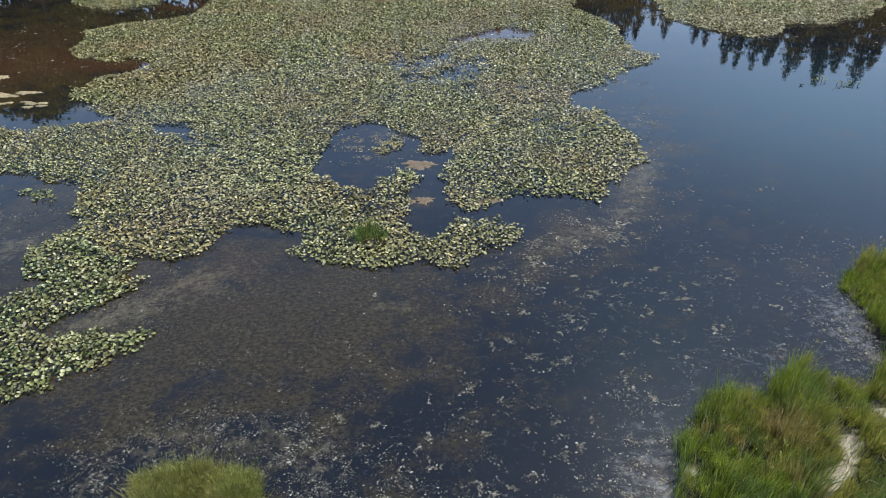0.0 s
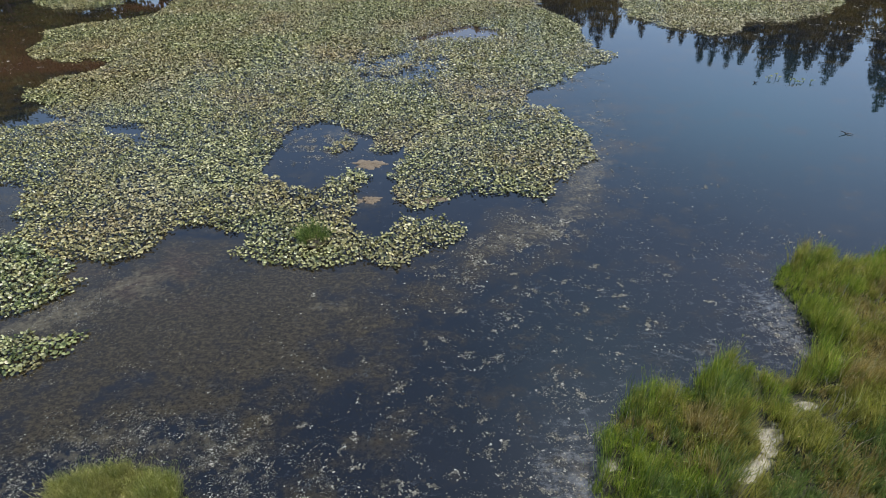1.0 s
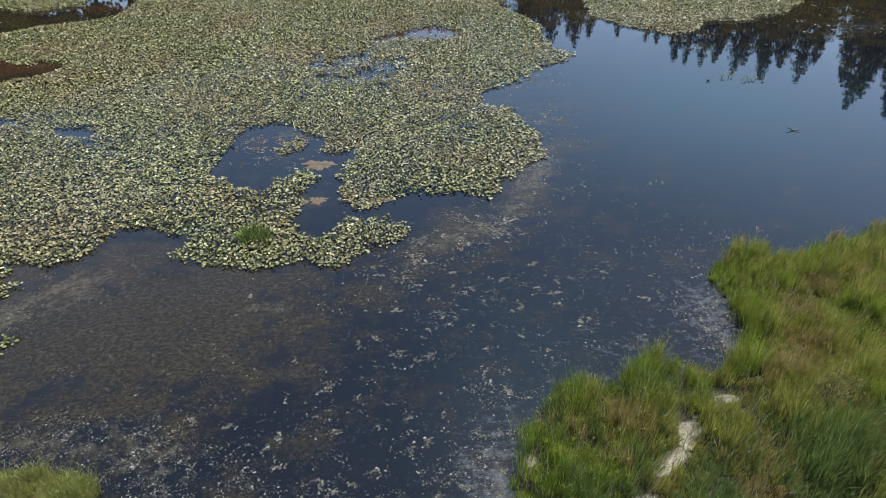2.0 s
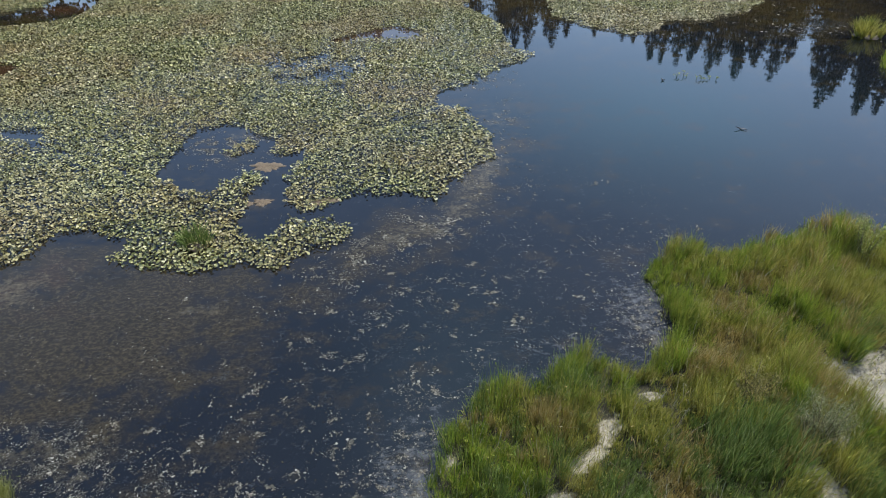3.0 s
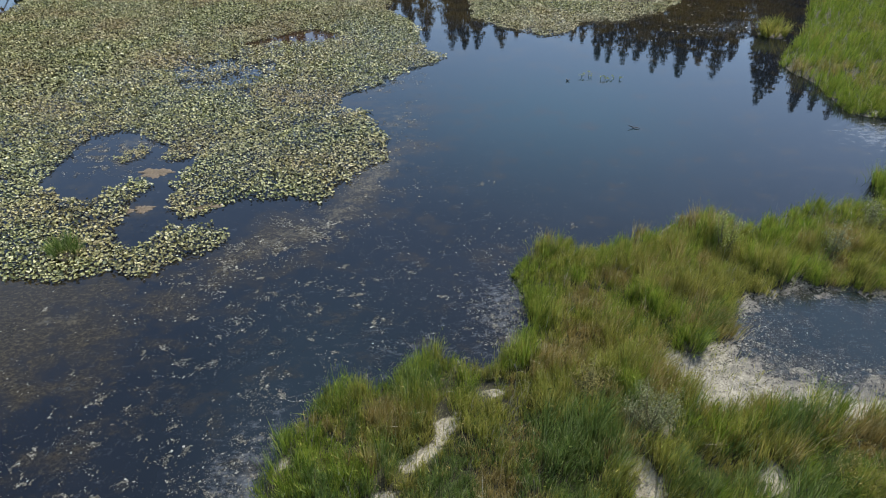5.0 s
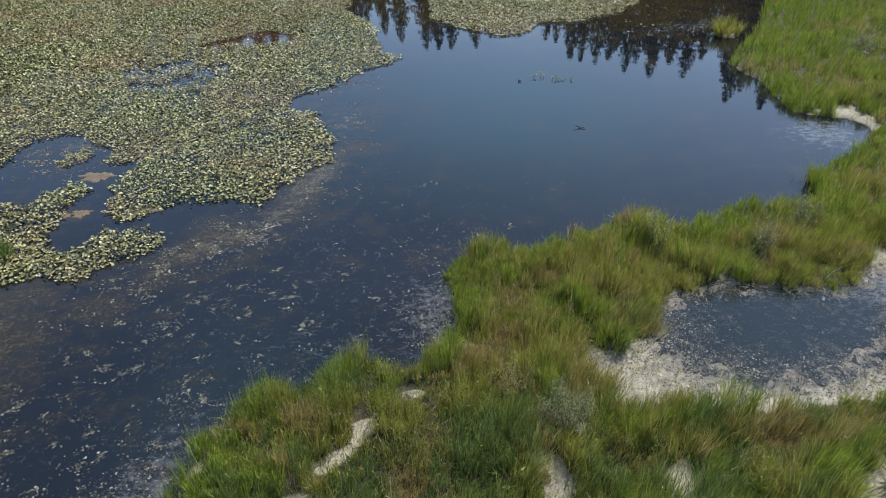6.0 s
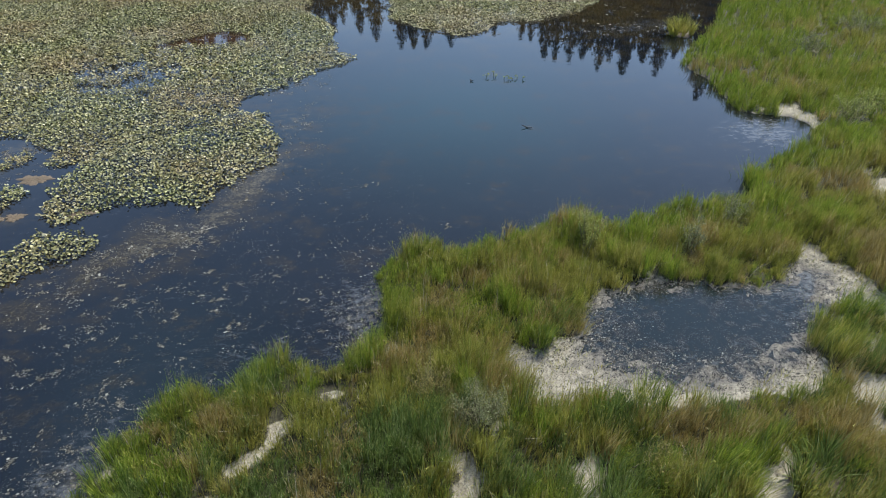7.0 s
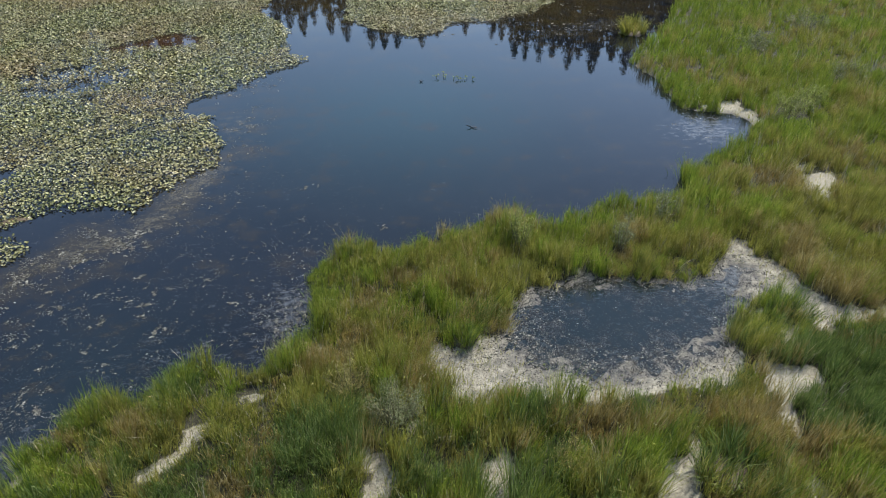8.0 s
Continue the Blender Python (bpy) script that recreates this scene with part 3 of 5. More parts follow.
def weed_amount(x, y):
    """How thick the brown weed stands under the surface."""
    w = (1.0 * spot(x, y, -5.0, 13.0, 4.4, 2.8, -12) + 0.6 * spot(x, y, -1.4, 12.4, 2.6, 1.8) + 0.6 * spot(x, y, -6.0, 10.0, 5.0, 2.4)
         + 0.75 * spot(x, y, -12.5, 16.5, 2.5, 3.0) + 1.0 * spot(x, y, 3.6, 15.2, 3.2, 1.0, 38) + 1.0 * spot(x, y, 6.2, 18.6, 2.2, 0.8, 60)
         + 1.1 * spot(x, y, -19, 29, 7, 6) + 0.12 * spot(x, y, -1.5, 8.4, 3.0, 1.4) + 0.4 * spot(x, y, 8.0, 24.0, 2.0, 4.0, 10)
         + 1.1 * spot(x, y, 24.0, 37.5, 9.0, 6.5) + 1.0 * spot(x, y, -20, 38, 8, 8) + 0.9 * spot(x, y, 11, 41, 4, 6))
    beside = np.maximum(depth(MAT_SOUTH, x, y), depth(MAT_ARM, x, y))
    w = w + 0.35 * np.exp(-(beside / 1.1) ** 2) * (y < 19) * (x < 0)
    return w * np.where((x > 11) & (y < 13), 0, 1)


weed = weed_amount(gx, gy)
# rusty spots; the OPEN_SLIT term paints the trees' dark reflection as brown
rust_and_reflection = 1.0 * spot(gx, gy, -15.5, 30.6, 4.5, 1.0, -5) + 0.9 * spot(gx, gy, -14.5, 41, 2.2, 1.5) + 0.75 * spot(gx, gy, -20, 31, 5, 6) + 0.35 * spot(gx, gy, -5.5, 13.8, 2.6, 1.4) + 0.9 * (depth(OPEN_SLIT, gx, gy) > -0.3)
edge = depth(SHORE + BACK, gx, gy)
film = 0.2 * np.clip(1 + edge / 1.2, 0, 1) * (gy < 13) * (edge < 0.4) + 0.6 * spot(gx, gy, 3.7, 7.2, 0.8, 1.7) + 0.42 * spot(gx, gy, 9.0, 11.7, 0.9, 1.3) + 0.2 * spot(gx, gy, 6.7, 10.8, 1.4, 0.8)
film += 0.75 * spot(gx, gy, 24.2, 19.4, 1.6, 1.5) + 0.7 * spot(gx, gy, 20.5, 11.0, 1.4, 1.4) + 0.36 * (depth(POOL, gx, gy) > -0.3) * np.clip(1 - depth(POOL_WATER, gx, gy) / 1.0, 0, 1)
film += 0.45 * spot(gx, gy, 25.5, 33.0, 2.8, 1.0, 20)
off = -depth(ISLAND, gx, gy)
tan = (0.5 * spot(gx, gy, 4.0, 15.5, 2.7, 0.7, 36) + 0.75 * spot(gx, gy, 6.3, 18.7, 1.9, 0.5, 62) + 0.55 * spot(gx, gy, -0.95, 12.6, 0.6, 0.4) + 0.85 * spot(gx, gy, -7.4, 12.5, 1.3, 0.5, 20) + 0.5 * spot(gx, gy, -11.2, 15.2, 1.2, 0.6, 20)
       + 0.42 * np.exp(-((off - 0.9) / 0.55) ** 2) * (off > 0.15) + 0.3 * spot(gx, gy, -5.2, 14.0, 1.8, 1.0) + 0.4 * spot(gx, gy, -5.9, 13.7, 1.0, 0.5) + 0.55 * spot(gx, gy, -1.6, 22.3, 0.9, 0.5) + 0.4 * spot(gx, gy, -12, 15.6, 1.2, 0.8) + 0.5 * spot(gx, gy, 7.3, 23.0, 0.6, 1.6))
store(me, "tan", np.clip(tan, 0, 1))
store(me, "weed", weed)
store(me, "haze", np.clip(0.14 * spot(gx, gy, 4.0, 8.2, 2.2, 3.0) + 0.05 * spot(gx, gy, 7.5, 12.5, 3.0, 2.5), 0, 0.6))
# milky pool, then two open-water spots of bluish sky reflection painted in
store(me, "milk_and_sky", np.clip(0.3 * (depth(POOL, gx, gy) > -0.3) + 0.65 * spot(gx, gy, 13.5, 23, 6, 6) + 0.18 * spot(gx, gy, 5.0, 10.0, 2.8, 3.6), 0, 1))
store(me, "rust_and_reflection", np.clip(rust_and_reflection, 0, 1))
store(me, "film", np.clip(film, 0, 1))
tagged(new("water", me), "still dark pond water with brown weed and pale dust", "water", kind="structure")


# ---- lily pads ----
def pad_shape(notch, cup, seed, rim=6):
    """One heart-shaped pad of radius 1: a centre and a rim with a notch."""
    r = random.Random(seed)
    verts = [(0.12, 0, -cup * 0.4)]
    for i in range(rim):
        a = notch + (2 * math.pi - 2 * notch) * i / (rim - 1)
        q = 1 + r.uniform(-0.07, 0.07)
        lift = cup * (0.55 + 0.6 * math.sin(a * 2 + seed) * 0.5) + r.uniform(-0.03, 0.03)
        verts.append((1.12 * q * math.cos(a), 0.92 * q * math.sin(a), lift))
    loops = []
    for i in range(1, rim):
        loops += [0, i, i + 1]
    return np.array(verts), np.full(rim - 1, 3), np.array(loops)


PADS = [pad_shape(0.28, c, s) for s, c in enumerate((0.2, 0.55, -0.3, 0.8))]
PAD_MESHES = {m.name: [mesh_from("lily_pad", v, s, l, m) for v, s, l in PADS] for m in (PAD, PAD_FRESH)}


def scatter(poly, spacing, cover):
    """Jittered places within an outline whose edge wavers, thinned by cover(x, y)."""
    px, py = np.array(poly).T
    gx, gy = np.meshgrid(np.arange(px.min() - 0.4, px.max() + 0.4, spacing), np.arange(py.min() - 0.4, py.max() + 0.4, spacing))
    x, y = gx.ravel() + rng.uniform(-0.5, 0.5, gx.size) * spacing, gy.ravel() + rng.uniform(-0.5, 0.5, gx.size) * spacing
    wx, wy = x + 0.8 * (layers(x, y, 0.6, 21) - 0.5), y + 0.8 * (layers(x, y, 0.6, 25) - 0.5)
    fray = np.clip(0.3 + (depth(poly, wx, wy) + 0.35 * (layers(x, y, 0.35, 29) - 0.5)) / 0.2, 0.12, 1)
    keep = inside(poly, wx, wy) & (rng.random(x.size) < cover(x, y) * fray)
    return x[keep], y[keep]


def mat_cover(x, y):
    c = np.where(y > 45.5, 0.25, np.where(y > 27, 0.72, 0.97))
    for poly in THIN:
        c = np.where(depth(poly, x, y) + 1.2 * (layers(x, y, 1.1, 33) - 0.5) > 0, np.clip(0.5 + 2.6 * (layers(x, y, 0.8, 31) - 0.48), 0.12, 0.95), c)
    c = np.where(layers(x, y, 1.3, 41) < 0.3, 0.7, c)
    c = np.where((layers(x, y, 0.45, 43) < 0.3) & (y < 27), 0.55, c)
    c = np.where(depth(OPEN_SLIT, x, y) > 0.08, 0.02, c)
    return np.where(inside(OPEN_SMALL, x, y), 0.05, c)


def lily_mat(outlines, label, spacing=0.061, single=None, not_in=(), mat=PAD):
    """A carpet of pads. single(x, y): the stretch whose pads are objects of their own."""
    x, y = [], []
    done = list(not_in)
    for poly in outlines:
        a, b = scatter(poly, spacing, mat_cover)
        free = np.ones(len(a), bool)
        for other in done:
            free &= ~inside(other, a, b)
        done.append(poly)
        x.append(a[free])
        y.append(b[free])
    x, y = np.concatenate(x), np.concatenate(y)
    n = len(x)
    brim = np.minimum.reduce([np.abs(depth(p, x, y)) for p in outlines]) < 0.25
    size = rng.uniform(0.024, 0.046, n) * np.where(y > 27, 1.15, 1.0) * (0.9 + 0.25 * grain(x, y, 2.5, 51))
    tilt = np.abs(rng.normal(0, 0.72, n)) * np.where(brim, 0.7, 1)
    high = rng.uniform(0.015, 0.17, n) * np.where(brim, 0.55, 1) + 0.4 * size * np.sin(tilt)
    turn, lean = rng.uniform(0, 2 * math.pi, n), rng.uniform(0, 2 * math.pi, n)
    kind = rng.integers(0, len(PADS), n)
    thing = tagged(new("lily_mat"), label, "water lilies")
    thing.location = (float(x.mean()), float(y.mean()), 0)
    ox, oy = x - thing.location.x, y - thing.location.y
    alone = np.zeros(n, bool)
    if single is not None:
        picked = np.flatnonzero(single(x, y))[:300]
        alone[picked] = True
        for i in picked:
            ob = part("lily_pad", PAD_MESHES[mat.name][kind[i]], thing)
            swing = Matrix.Rotation(tilt[i], 4, (math.cos(lean[i]), math.sin(lean[i]), 0)) @ Matrix.Rotation(turn[i], 4, "Z")
            ob.matrix_local = Matrix.Translation((ox[i], oy[i], high[i])) @ swing @ Matrix.Diagonal((size[i], size[i], size[i], 1))
    pieces_v, pieces_s, pieces_l, start = [], [], [], 0
    for k, (pv, ps, pl) in enumerate(PADS):
        i = np.flatnonzero((kind == k) & ~alone)
        c, s = np.cos(turn[i])[:, None], np.sin(turn[i])[:, None]
        vx, vy = pv[:, 0] * c - pv[:, 1] * s, pv[:, 0] * s + pv[:, 1] * c
        vz = np.broadcast_to(pv[:, 2], vx.shape)
        ax, ay = np.cos(lean[i])[:, None], np.sin(lean[i])[:, None]
        ct, st = np.cos(tilt[i])[:, None], np.sin(tilt[i])[:, None]
        along, across = vx * ax + vy * ay, vy * ax - vx * ay
        across, vz = across * ct - vz * st, across * st + vz * ct
        vx, vy = along * ax - across * ay, along * ay + across * ax
        q = size[i][:, None]
        v = np.stack([vx * q + ox[i][:, None], vy * q + oy[i][:, None], vz * q + high[i][:, None]], 2).reshape(-1, 3)
        pieces_v.append(v)
        pieces_s.append(np.tile(ps, len(i)))
        pieces_l.append((start + np.arange(len(i))[:, None] * len(pv) + pl[None]).ravel())
        start += len(v)
    if alone.all():
        return thing
    me = mesh_from("pad_carpet", np.concatenate(pieces_v), np.concatenate(pieces_s), np.concatenate(pieces_l), mat)
    tagged(part("pad_carpet", me, thing), kind="stuff")
    return thing


lily_mat([MAT_SOUTH, MAT_EAST, MAT_NORTH], "broad dense carpet of green and pale lily pads on the pond", single=lambda x, y: (y < 14.25) & (x > -4.2))
lily_mat([MAT_ARM], "ragged arm of yellow-green lily pads on dark water", single=lambda x, y: (x > -6.8) & (y < 12.3), not_in=[MAT_SOUTH], mat=PAD_FRESH)
lily_mat([MAT_FAR], "far carpet of pale glinting lily pads below reflected conifers")
lily_mat([MAT_CORNER], "far patch of pale lily pads on shaded brown water")
lily_mat([MAT_ISLET], "small floating patch of lily pads in an open pool", single=lambda x, y: x > -9)
lily_mat([MAT_SCRAP], "loose scrap of lily pads on weedy water", single=lambda x, y: x > -90, mat=PAD_FRESH)


# ---- sedge bank ----
CLEARED = [(27.7, 19.7, 0.75), (28.9, 20.3, 0.6), (15.0, 13.1, 0.22), (17.6, 12.6, 0.25), (19.4, 13.5, 0.35), (11.0, 7.9, 0.45), (10.2, 8.9, 0.35), (32.5, 22.5, 0.8), (31.0, 27.0, 0.7), (30.5, 17.0, 0.6), (36.0, 30.0, 0.9), (16.5, 5.6, 0.4)]


def sedge_places(spacing, region):
    x0, x1, y0, y1 = region
    gx, gy = np.meshgrid(np.arange(x0, x1, spacing), np.arange(y0, y1, spacing))
    x, y = gx.ravel() + rng.uniform(-0.55, 0.55, gx.size) * spacing, gy.ravel() + rng.uniform(-0.55, 0.55, gx.size) * spacing
    d = depth(SHORE + BACK, x, y) + 0.35 * (layers(x, y, 1.1, 3) - 0.5)
    near = (y > 7.7 - 0.2 * (x - 4.1) - 1.4) & (y > 4.7 + 1.15 * (x - 19.0) - 2.5)
    hollow = np.minimum.reduce([np.hypot(x - a, y - b) / r for a, b, r in CLEARED])
    keep = (hollow > 1) & (near | (rng.random(x.size) < 0.12)) & (d > -0.06) & (bare_amount(x, y) < 0.25 + 0.2 * rng.random(x.size)) & (layers(x, y, 0.9, 61) > 0.14)
    return x[keep], y[keep]


def sedge_tone(x, y):
    """0 green, 1 olive, 2 brown with seed, 3 dark blue-green: broad patches that run into one another."""
    wet = depth(SHORE + BACK, x, y)
    a = layers(x, y, 2.6, 71) + rng.normal(0, 0.09, x.size)
    b = 0.5 * layers(x, y, 1.5, 77) + 0.5 * grain(x, y, 0.6, 79) + rng.normal(0, 0.07, x.size)
    tone = np.where(a > np.where((x > 13) & (y < 14), 0.5, 0.48), 1, 0)
    tone = np.where((a > 0.48) & (b > 0.6), 2, tone)
    dark = np.where(x < 12, np.where(y < 8.4, 0.56, 0.42), 0.42)
    tone = np.where((a < dark) & (y < 10.5) & (b < 0.56), 3, tone)
    seedy = np.maximum.reduce([spot(x, y, 5.7, 8.9, 1.2, 0.6), spot(x, y, 9.4, 9.4, 1.5, 0.7, 20), spot(x, y, 11.0, 12.2, 1.3, 1.1), spot(x, y, 15.5, 7.0, 3.2, 0.5)])
    tone = np.where((seedy > 0.42) & (tone != 2), np.where(b > 0.55, 2, np.where(b > 0.46, 1, tone)), tone)
    tone = np.where((y > 17) & (tone == 2) & (b < 0.66), 1, tone)
    tone = np.where((y > 20) & (a < 0.6), 0, tone)
    tone = np.where((spot(x, y, 20.6, 6.9, 2.6, 1.7) > 0.4) & (b < 0.6), 3, tone)
    tone = np.where((spot(x, y, 8.6, 7.3, 2.2, 0.9, 10) > 0.45) & (b < 0.58), 3, tone)
    return np.where((wet < 0.5) & (rng.random(x.size) < 0.45), 0, tone)


def sedge_tall(x, y):
    """Heights run in tufts half a metre wide, with low hollows between them."""
    tuft = 0.78 * (grain(x, y, 0.62, 87) - 0.45) + 0.28 * (grain(x, y, 0.3, 89) - 0.5)
    return np.maximum(0.3 + 0.4 * layers(x, y, 1.5, 81) + tuft, 0.15) + rng.uniform(-0.05, 0.08, x.size)


TONES = ((SEDGE_GREEN, "fresh green sedge growing thickly along the bank"), (SEDGE_OLIVE, "olive and yellowing sedge on the bank"),
         (SEDGE_BROWN, "reddish-brown seeding sedge among the green"), (SEDGE_BLUE, "dark blue-green sedge on the near bank"))
for region, spacing, per, wide in (((3.5, 30, 1.5, 13.5), 0.185, 64, 0.0082), ((3.5, 34, 13.5, 24), 0.25, 50, 0.0115), ((22, 50, 24, 46), 0.36, 36, 0.015), ((34, 52, 4, 24), 0.5, 18, 0.026), ((3.5, 34, -14, 1.5), 0.7, 14, 0.03)):
    cx, cy = sedge_places(spacing, region)
    tone, tall = sedge_tone(cx, cy), sedge_tall(cx, cy)
    for t, (mat, label) in enumerate(TONES):
        i = np.flatnonzero(tone == t)
        if len(i) < 3:
            continue
        x, y, h, w, lx, ly, k = tussocks(cx[i], cy[i], per, 0.19, np.maximum(tall[i], 0.12) * rng.uniform(0.7, 1.2, len(i)), wide, 0.42)
        tagged(new("sedge", blade_mesh("sedge", x, y, ground_z(x, y) - 0.02, h, w, lx, ly, mat)), label, "sedge", kind="stuff")
        x, y, h, lx, ly = (np.repeat(v, 2) for v in (x, y, h, lx, ly))
        pick = rng.random(len(x)) < 0.22
        s = rng.uniform(0.35, 1.0, len(x))[pick]
        c = np.stack([x[pick] + lx[pick] * h[pick] * s ** 1.8, y[pick] + ly[pick] * h[pick] * s ** 1.8, ground_z(x[pick], y[pick]) + h[pick] * s * 0.92], 1) + rng.normal(0, 0.035, (pick.sum(), 3))
        size = rng.uniform(0.025, 0.06, len(c)) * (wide / 0.0088) ** 0.5
        me = mesh_from("sedge_leaf", *leaf_tips(c, rng.normal(0, 0.42, c.shape) + np.array([0.05, -0.03, 0.9]), size * 1.7, size * 0.34), mat)
        tagged(new("sedge_leaf", me), label.replace("sedge", "sedge leaf tips", 1), "sedge", kind="stuff")
    # thin shoots and fallen stems on open mud
    mx, my = rng.uniform(region[0], region[1], 9000), rng.uniform(region[2], region[3], 9000)
    ok = (bare_amount(mx, my) > 0.4) & (ground_z(mx, my) > 0.0) & (depth(POOL_WATER, mx, my) < -0.45) & (layers(mx, my, 0.5, 95) > 0.42) & (my < 30)
    if ok.sum() > 5:
        x, y, h, w, lx, ly, k = tussocks(mx[ok], my[ok], 4, 0.12, 0.22, wide, 1.3)
        tagged(new("mud_shoot", blade_mesh("mud_shoot", x, y, ground_z(x, y) - 0.01, h, w, lx, ly, SEDGE_OLIVE)), "thin olive shoots and fallen stems on mud", "sedge", kind="stuff")
    # dead straw and thin shoots on open mud
    mx, my = rng.uniform(region[0], region[1], 1300), rng.uniform(region[2], region[3], 1300)
    ok = (depth(SHORE + BACK, mx, my) > 0.1) & (depth(POOL, mx, my) < -0.05)
    mx, my = mx[ok], my[ok]
    x, y, h, w, lx, ly, k = tussocks(mx, my, 3, 0.16, 0.75, wide * 0.8, 0.9)
    tagged(new("dead_straw", blade_mesh("dead_straw", x, y, ground_z(x, y) - 0.01, h, w, lx, ly, STRAW)), "bleached dead straw standing among the sedge", "straw", kind="stuff")


def grass_clump(name, cx, cy, radius, tall, mat, label, count=22, per=26, wide=0.012, spill=0.7):
    """A clump of its own, with its blades in a few bunches and a low mat of roots."""
    a, r = rng.uniform(0, 2 * math.pi, count), radius * np.sqrt(rng.random(count))
    x0, y0 = cx + r * np.cos(a), cy + r * np.sin(a)
    thing = tagged(new(name), label, "grass clump")
    z0 = float(max(ground_z(np.array([cx]), np.array([cy]))[0], 0.0))
    thing.location = (cx, cy, z0)
    lobes = 9
    rings = [(0.0, 0.10), (0.55, 0.085), (1.0, 0.02), (1.05, -0.12)]
    verts = [(radius * q * math.cos(2 * math.pi * i / lobes) * (1 + 0.15 * math.sin(i * 2.1)), radius * q * math.sin(2 * math.pi * i / lobes) * (1 + 0.15 * math.cos(i * 1.7)), h)
             for q, h in rings for i in range(lobes)]
    loops, sizes = [], []
    for k in range(len(rings) - 1):
        for i in range(lobes):
            n = (i + 1) % lobes
            loops += [k * lobes + i, (k + 1) * lobes + i, (k + 1) * lobes + n, k * lobes + n]
            sizes.append(4)
    part("root_mat", mesh_from("root_mat", np.array(verts), sizes, loops, BARK, True), thing, "dark matted roots")
    x, y, h, w, lx, ly, k = tussocks(x0 - cx, y0 - cy, per, 0.13, tall * rng.uniform(0.8, 1.1, count), wide, spill)
    me = blade_mesh("blades", x, y, np.full(len(x), 0.0), h, w, lx + 0.35 * x / radius, ly + 0.35 * y / radius, mat)
    tagged(part("grass_cover", me, thing), kind="stuff")
    return thing


def grass_island():
    px, py = np.array(ISLAND).T
    x, y = rng.uniform(px.min(), px.max(), 900), rng.uniform(py.min(), py.max(), 900)
    ok = inside(ISLAND, x, y)
    x, y = x[ok], y[ok]
    cx, cy = float(px.mean()), float(py.mean())
    thing = tagged(new("grass_islet"), "yellow-green grass islet standing in weedy water", "grass islet")
    thing.location = (cx, cy, 0)
    bx, by, h, w, lx, ly, k = tussocks(x - cx, y - cy, 46, 0.13, 0.08 + 0.72 * layers(x, y, 0.45, 91), 0.0062, 0.6)
    me = blade_mesh("blades", bx, by, np.maximum(ground_z(bx + cx, by + cy), -0.05), h, w, lx, ly, ISLAND_GRASS)
    tagged(part("grass_cover", me, thing), kind="stuff")
    s = rng.uniform(0.4, 1.0, len(bx))
    c = np.stack([bx + lx * h * s ** 1.8, by + ly * h * s ** 1.8, h * s * 0.92], 1) + rng.normal(0, 0.02, (len(bx), 3))
    me = mesh_from("leaf_tip", *leaf_tips(c, rng.normal(0, 0.5, c.shape) + np.array([0, 0, 0.8]), 0.075, 0.009), ISLAND_GRASS)
    tagged(part("leaf_tip", me, thing), kind="stuff")
    rim = [(px[i] - cx, py[i] - cy) for i in range(len(px))]
    verts = [(a * q, b * q, z) for q, z in ((0.3, 0.09), (0.85, 0.06), (1.0, -0.05), (1.02, -0.3)) for a, b in rim]
    n, loops, sizes = len(rim), [], []
    for k in range(3):
        for i in range(n):
            loops += [k * n + i, k * n + (i + 1) % n, (k + 1) * n + (i + 1) % n, (k + 1) * n + i]
            sizes.append(4)
    part("root_mat", mesh_from("root_mat", np.array(verts), sizes, loops, BARK, True), thing, "dark matted roots")


grass_island()
grass_clump("sedge_clump", -1.7, 15.35, 0.33, 0.62, SEDGE_BLUE, "bright green sedge tuft growing out of the lily pads", 14, 34, 0.014)
grass_clump("sedge_clump", 26.7, 31.2, 0.6, 1.0, SEDGE_OLIVE, "olive sedge clump standing off the far bank", 22, 30, 0.022)
grass_clump("sedge_clump", 12.75, 10.0, 0.3, 0.6, SEDGE_GREEN, "small green sedge clump at the mud pool's edge", 14, 30)
grass_clump("sedge_clump", 13.25, 10.5, 0.4, 0.6, SEDGE_BLUE, "dark green sedge clump at the mud pool's edge", 18, 32, 0.012)
grass_clump("sedge_clump", 16.5, 5.6, 0.5, 0.75, SEDGE_BLUE, "dark green sedge clump beside bare mud", 24, 34, 0.013)


